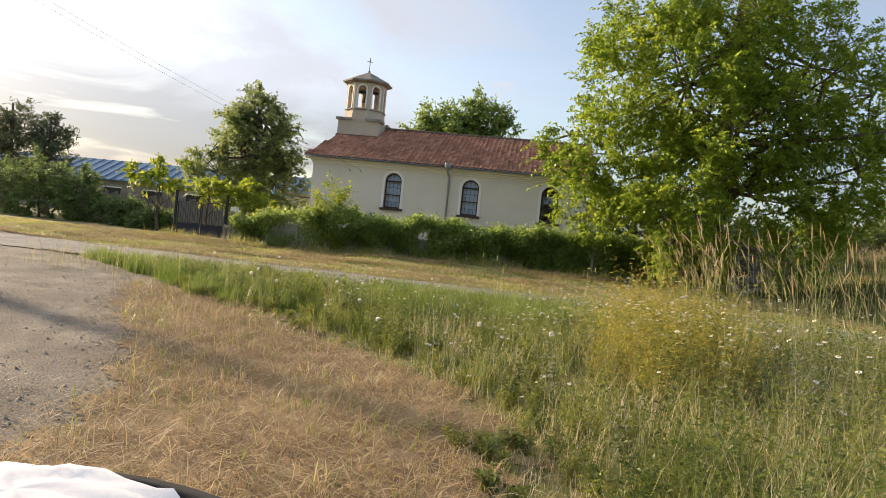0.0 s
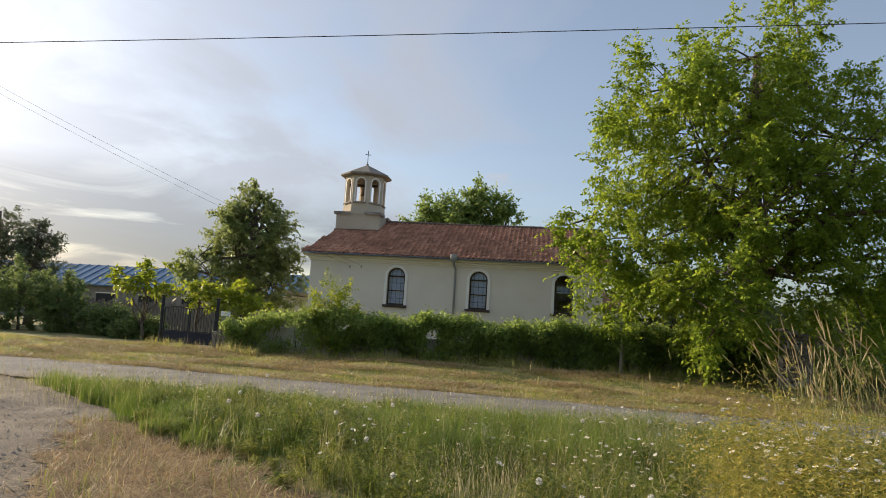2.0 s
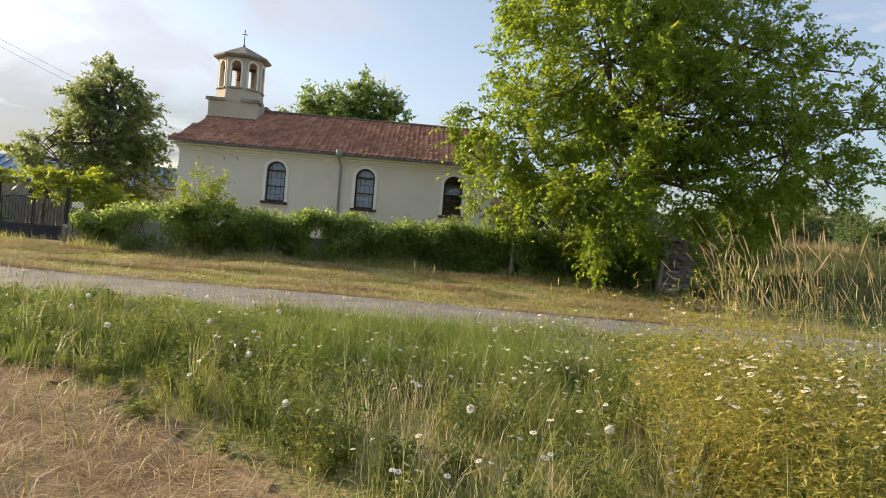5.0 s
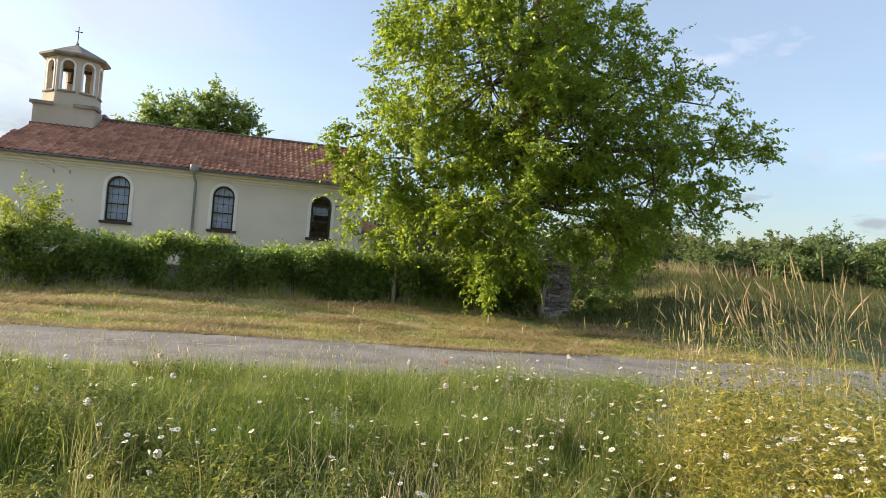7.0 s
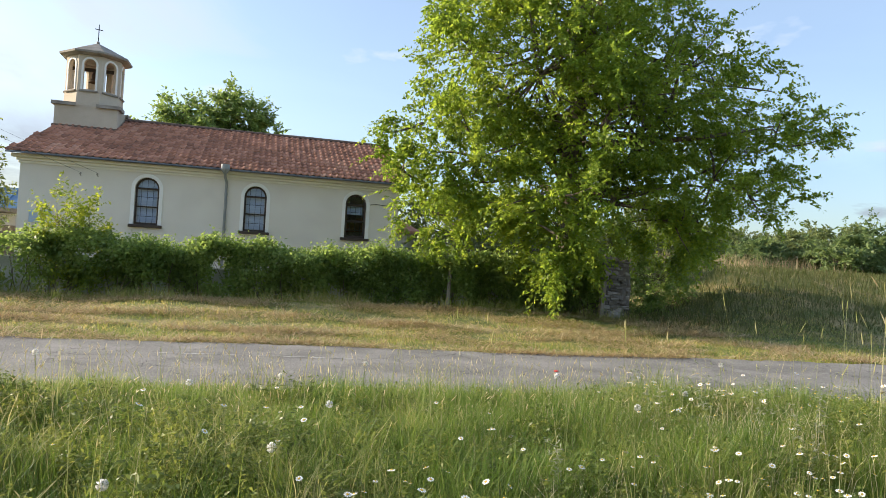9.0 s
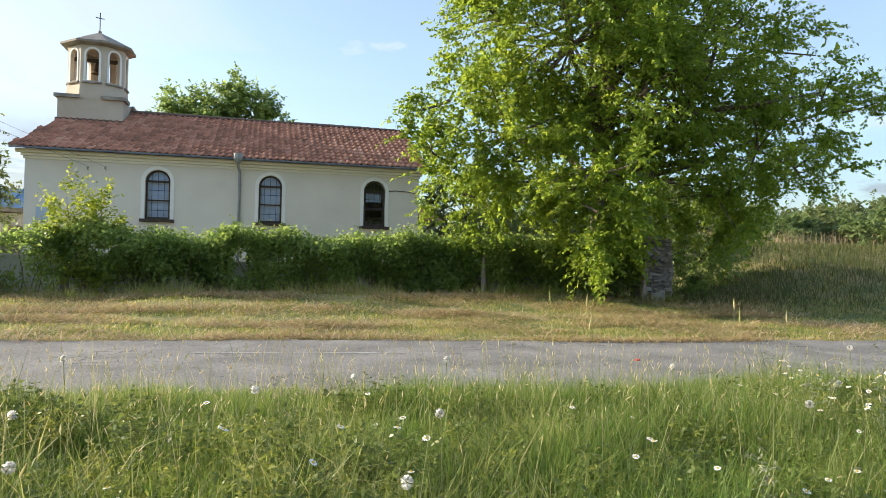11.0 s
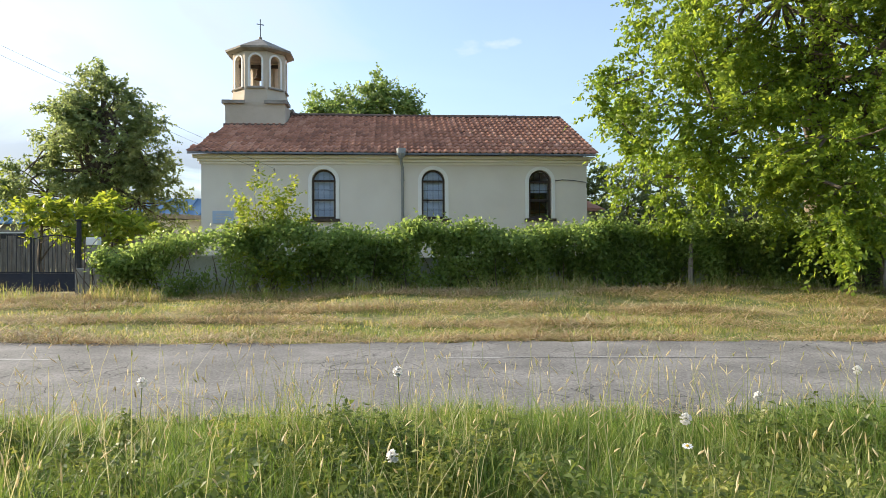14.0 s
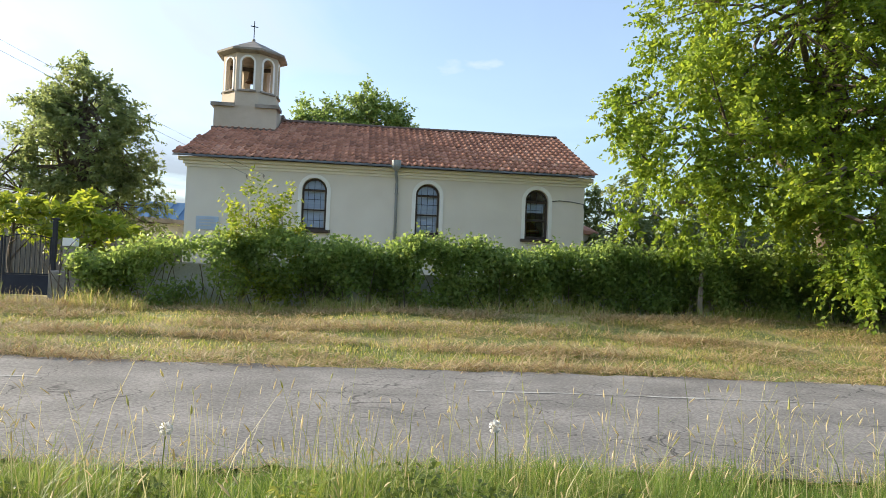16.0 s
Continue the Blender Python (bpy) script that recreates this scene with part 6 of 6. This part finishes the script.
# ---------------------------------------------------------------- flowers
def daisy_patch(name, x, y, h, label):
    n = len(x)
    z = land(x, y)
    stem = blades(x, y, h + 0.02, np.full(n, 0.003), np.full(n, 0.02))
    stuff(name + "_stems", stem, "grass", "thin green stems of white daisies", "flower stems")
    vs, fs, cv, cf = [], [], [], []
    for i in range(n):
        r = rng.uniform(0.014, 0.022)
        c = np.array([x[i], y[i], z[i] + h[i]])
        tl = rng.normal(0, 0.3, 2)
        nrm = np.array([tl[0], tl[1], 1.0])
        nrm /= np.linalg.norm(nrm)
        u = np.cross(nrm, [0, 1, 0])
        u /= np.linalg.norm(u)
        w = np.cross(nrm, u)
        for p in range(9):
            a0 = p * math.tau / 9
            d0 = u * math.cos(a0) + w * math.sin(a0)
            d1 = u * math.cos(a0 + 0.3) + w * math.sin(a0 + 0.3)
            d2 = u * math.cos(a0 - 0.3) + w * math.sin(a0 - 0.3)
            k = len(vs)
            vs += [c + d0 * r * 0.2, c + d1 * r * 0.8, c + d0 * r, c + d2 * r * 0.8]
            fs.append((k, k + 1, k + 2, k + 3))
        k = len(cv)
        cv += [c + nrm * 0.007] + [c + nrm * 0.001 + (u * math.cos(a * math.tau / 6) + w * math.sin(a * math.tau / 6)) * r * 0.36 for a in range(6)]
        cf += [(k, k + 1 + a, k + 1 + (a + 1) % 6) for a in range(6)]
    o = stuff(name, (np.array(vs), np.array(fs)), "petal", label, "flowers")
    q = new("flower_centres", quick_mesh("flower_centres", np.array(cv), np.array(cf), "yolk"))
    q.parent = o


cx_, cy_ = scatter(34, 0.9, 5.5, 0.2, 3.9, lambda x, y: lumps(x, y) > 0.45)
x = np.concatenate([np.repeat(cx_, 9) + rng.normal(0, 0.20, 9 * len(cx_)), rng.normal(5.5, 0.42, 380), rng.normal(4.3, 0.8, 120), rng.normal(2.2, 1.4, 60), rng.normal(6.8, 0.8, 220), rng.normal(4.6, 0.5, 60)])
y = np.concatenate([np.repeat(cy_, 9) + rng.normal(0, 0.16, 9 * len(cy_)), rng.normal(2.4, 0.6, 380), rng.normal(3.3, 0.9, 120), rng.normal(4.4, 0.8, 60), rng.normal(1.6, 1.0, 220), rng.normal(4.8, 0.5, 60)])
k = meadow_mask(x, y)
x, y = x[k], y[k]
daisy_patch("daisies", x, y, rng.uniform(0.26, 0.42, len(x)) * rise(x, y) * (0.4 + 0.6 * margin(x, y)), "white daisies with yellow centres in the meadow")


def dandelion():
    """A stem with a round head of fine seeds."""
    t = thing("dandelion_clock", "round white seed head on a thin stem in the grass", "flower", (0, 0, 0), "seed heads in the meadow")
    part("stem", a_tube([(0, 0, -0.4), (0.01, 0.005, -0.2), (0, 0, -0.015)], 0.0025, 5), "grass", t)
    n = 64
    d = rng.normal(0, 1, (n, 3))
    d /= np.linalg.norm(d, axis=1)[:, None]
    v, f = [], []
    for q in d:
        u = np.cross(q, [0.3, 0.5, 0.8])
        u /= np.linalg.norm(u)
        w = np.cross(q, u)
        k = len(v)
        v += [q * 0.006, q * 0.021 + u * 0.0055, q * 0.028 + w * 0.003, q * 0.021 - u * 0.0055, q * 0.028 - w * 0.003]
        f += [(k, k + 1, k + 2), (k, k + 2, k + 3), (k, k + 3, k + 4), (k, k + 4, k + 1)]
    h = new("seed_head", quick_mesh("seed_head", np.array(v), np.array(f), "fluff"))
    h.parent = t
    return t


spots = [(-0.39, 6.72, 0.47), (0.82, 6.12, 0.35), (-0.42, 5.91, 0.29), (3.55, 2.17, 0.26), (2.45, 2.38, 0.16)]
for i in range(18):
    xx, yy = rng.uniform(-4.5, 6.5), rng.uniform(0.8, 7.2)
    if meadow_mask(np.array([xx]), np.array([yy]))[0]:
        spots.append((xx, yy, height(xx, yy) + rng.uniform(0.26, 0.46)))
first = dandelion()
first.matrix_world = Matrix.Translation(spots[0])
for s in spots[1:]:
    copy_thing(first, Matrix.Translation(s) @ Matrix.Rotation(rng.uniform(0, 6), 4, "Z"))

# gravel on the track
n = 15000
x, y = scatter(n * 2, -5, 3.5, -5, 8, on_track)
near_edge = np.exp(-((track_edge(y) - x) / 0.8) ** 2) + 0.25
k = rng.uniform(0, 1, len(x)) < near_edge
x, y = x[k], y[k]
r = 0.005 + 0.022 * rng.uniform(0, 1, len(x)) ** 4
base = np.array([(1, 0, 0), (-0.4, 0.9, 0), (-0.6, -0.8, 0), (0.1, 0.0, 0.7)])
v = np.stack([x, y, land(x, y) + 0.013], -1)[:, None, :] + (base[None] + rng.normal(0, 0.2, (len(x), 4, 3))) * r[:, None, None]
f = (np.arange(len(x))[:, None, None] * 4 + np.array([(0, 1, 3), (1, 2, 3), (2, 0, 3)])[None]).reshape(-1, 3)
stuff("gravel", (v.reshape(-1, 3), f), "pebble", "loose grey gravel along the track", "gravel")

# litter on the lane
lit = thing("bottle_cap", "small red scrap of litter lying on the asphalt", "litter", on_land(5.1, 8.9, 0.03))
part("cap", a_tube([(0, 0, 0), (0, 0, 0.008), (0, 0, 0.016)], [0.03, 0.032, 0.026], 10), "red", lit)

# ---------------------------------------------------------------- stroller beside the track
def carrier():
    t = thing("stroller", "black stroller tub lined with crumpled white cloth beside the track", "stroller", on_land(3.0, -3.28))
    for sx in (-1, 1):
        for sy in (-1, 1):
            x, y = sx * 0.32, sy * 0.20
            leg = part("leg", a_tube([(x * 0.55, y * 0.7, 0.50), (x * 1.05, y, 0.09)], 0.012, 8), "iron", t, smooth=True)
            part("wheel", a_tube([(x * 1.05, y - 0.025, 0.085), (x * 1.05, y + 0.025, 0.085)], 0.085, 18), "black_fabric", leg, "small black wheel")
    n = 26
    bm = bmesh.new()
    rings = []
    for r, z in ((0.80, 0.0), (0.95, 0.12), (1.0, 0.27), (0.97, 0.285), (0.90, 0.27), (0.86, 0.12)):
        rings.append([bm.verts.new((0.52 * r * math.cos(a * math.tau / n), 0.30 * r * math.sin(a * math.tau / n), z + 0.48)) for a in range(n)])
    for a, b in zip(rings, rings[1:]):
        for k in range(n):
            bm.faces.new((a[k], a[(k + 1) % n], b[(k + 1) % n], b[k]))
    bm.faces.new(rings[0][::-1])
    part("shell", bm, "black_fabric", t, smooth=True)
    bm = bmesh.new()
    rows = []
    for i in range(11):
        q = i / 10
        row = []
        for a in range(36):
            ang = a * math.tau / 36
            z = 0.812 - 0.055 * q ** 3 + 0.016 * math.sin(ang * 5 + q * 9) * q + 0.014 * math.sin(ang * 11 + q * 5) * q * q
            row.append(bm.verts.new((-0.11 + 0.44 * q * math.cos(ang), 0.275 * q * math.sin(ang), z)))
        rows.append(row)
    for a, b in zip(rows, rows[1:]):
        for k in range(36):
            bm.faces.new((a[k], a[(k + 1) % 36], b[(k + 1) % 36], b[k]))
    bmesh.ops.remove_doubles(bm, verts=bm.verts, dist=0.001)
    part("lining", bm, "cloth", t, "crumpled white cloth lining", smooth=True)
    part("strap", a_tube([(0.30, -0.27, 0.76), (0.40, -0.12, 0.80), (0.44, 0.0, 0.805), (0.42, 0.10, 0.80), (0.36, 0.2, 0.77)], 0.016, 6), "black_fabric", t)
    part("pocket", a_box(0.44, -0.10, 0.58, 0.57, 0.14, 0.765, bevel=0.03), "mauve_fabric", t, "mauve side pocket", smooth=True)
    return t


stroller_tub = carrier()

# ---------------------------------------------------------------- roof tiles, laid last
def tile_profile(w):
    return [(w * q, 0.024 * math.sin(q * math.tau * 0.95 + 2.6) + 0.012) for q in (0, 0.17, 0.34, 0.5, 0.66, 0.83, 1.0)]


TILE_W, GAUGE = 0.212, RUN / 13
bm = bmesh.new()
pr = tile_profile(TILE_W)
lo = [bm.verts.new((x, -0.02, z + 0.048)) for x, z in pr]
hi = [bm.verts.new((x, GAUGE + 0.03, z + 0.004)) for x, z in pr]
un = [bm.verts.new((x, -0.02, z + 0.010)) for x, z in pr]
for k in range(6):
    bm.faces.new((lo[k], lo[k + 1], hi[k + 1], hi[k]))
    bm.faces.new((un[k], un[k + 1], lo[k + 1], lo[k]))
tile_mesh = mesh_of("tile", bm, "tile", True)
tv = np.array([v.co for v in tile_mesh.vertices])
tf = [tuple(p.vertices) for p in tile_mesh.polygons]
front = Matrix.Translation((0, CY0 - 0.38, EAVE + 0.012)) @ Matrix.Rotation(SLOPE, 4, "X")
back = Matrix.Translation((0, CY1 + 0.38, EAVE + 0.012)) @ Matrix.Rotation(math.pi, 4, "Z") @ Matrix.Rotation(SLOPE, 4, "X")
cols = int((RX1 - RX0) / TILE_W)
off = Matrix.Translation(-Vector(church.location))
rest_v, rest_f, made = [], [], 0
for side, m in ((0, front), (1, back)):
    for row in range(13):
        for col in range(cols + 1):
            px = RX0 + col * TILE_W + rng.normal(0, 0.003)
            if (row > 9 and -6.3 < px < -4.15) or px < RX0 - 0.05 + 0.6 * row / 13:
                continue
            if side:
                px = -px - TILE_W
            lift = rng.normal(0, 0.003)
            mm = off @ m @ pose(px, row * GAUGE, lift, rng.normal(0, 0.2), rng.normal(0, 0.25), rng.normal(0, 0.3))
            if side == 0 and -3.4 < px < 1.4 and made < 300:
                o = new("tile", tile_mesh)
                o.parent = roof
                o.matrix_basis = mm
                made += 1
            else:
                r = np.array(mm.to_3x3())
                k = len(rest_v) * len(tv)
                rest_v.append(tv @ r.T + np.array(mm.translation))
                rest_f += [tuple(i + k for i in q) for q in tf]
o = new("roof_tiles", quick_mesh("roof_tiles", np.concatenate(rest_v), np.array(rest_f), "tile", True))
o.parent = roof
tagged(o, "rows of red interlocking clay tiles", kind="stuff")
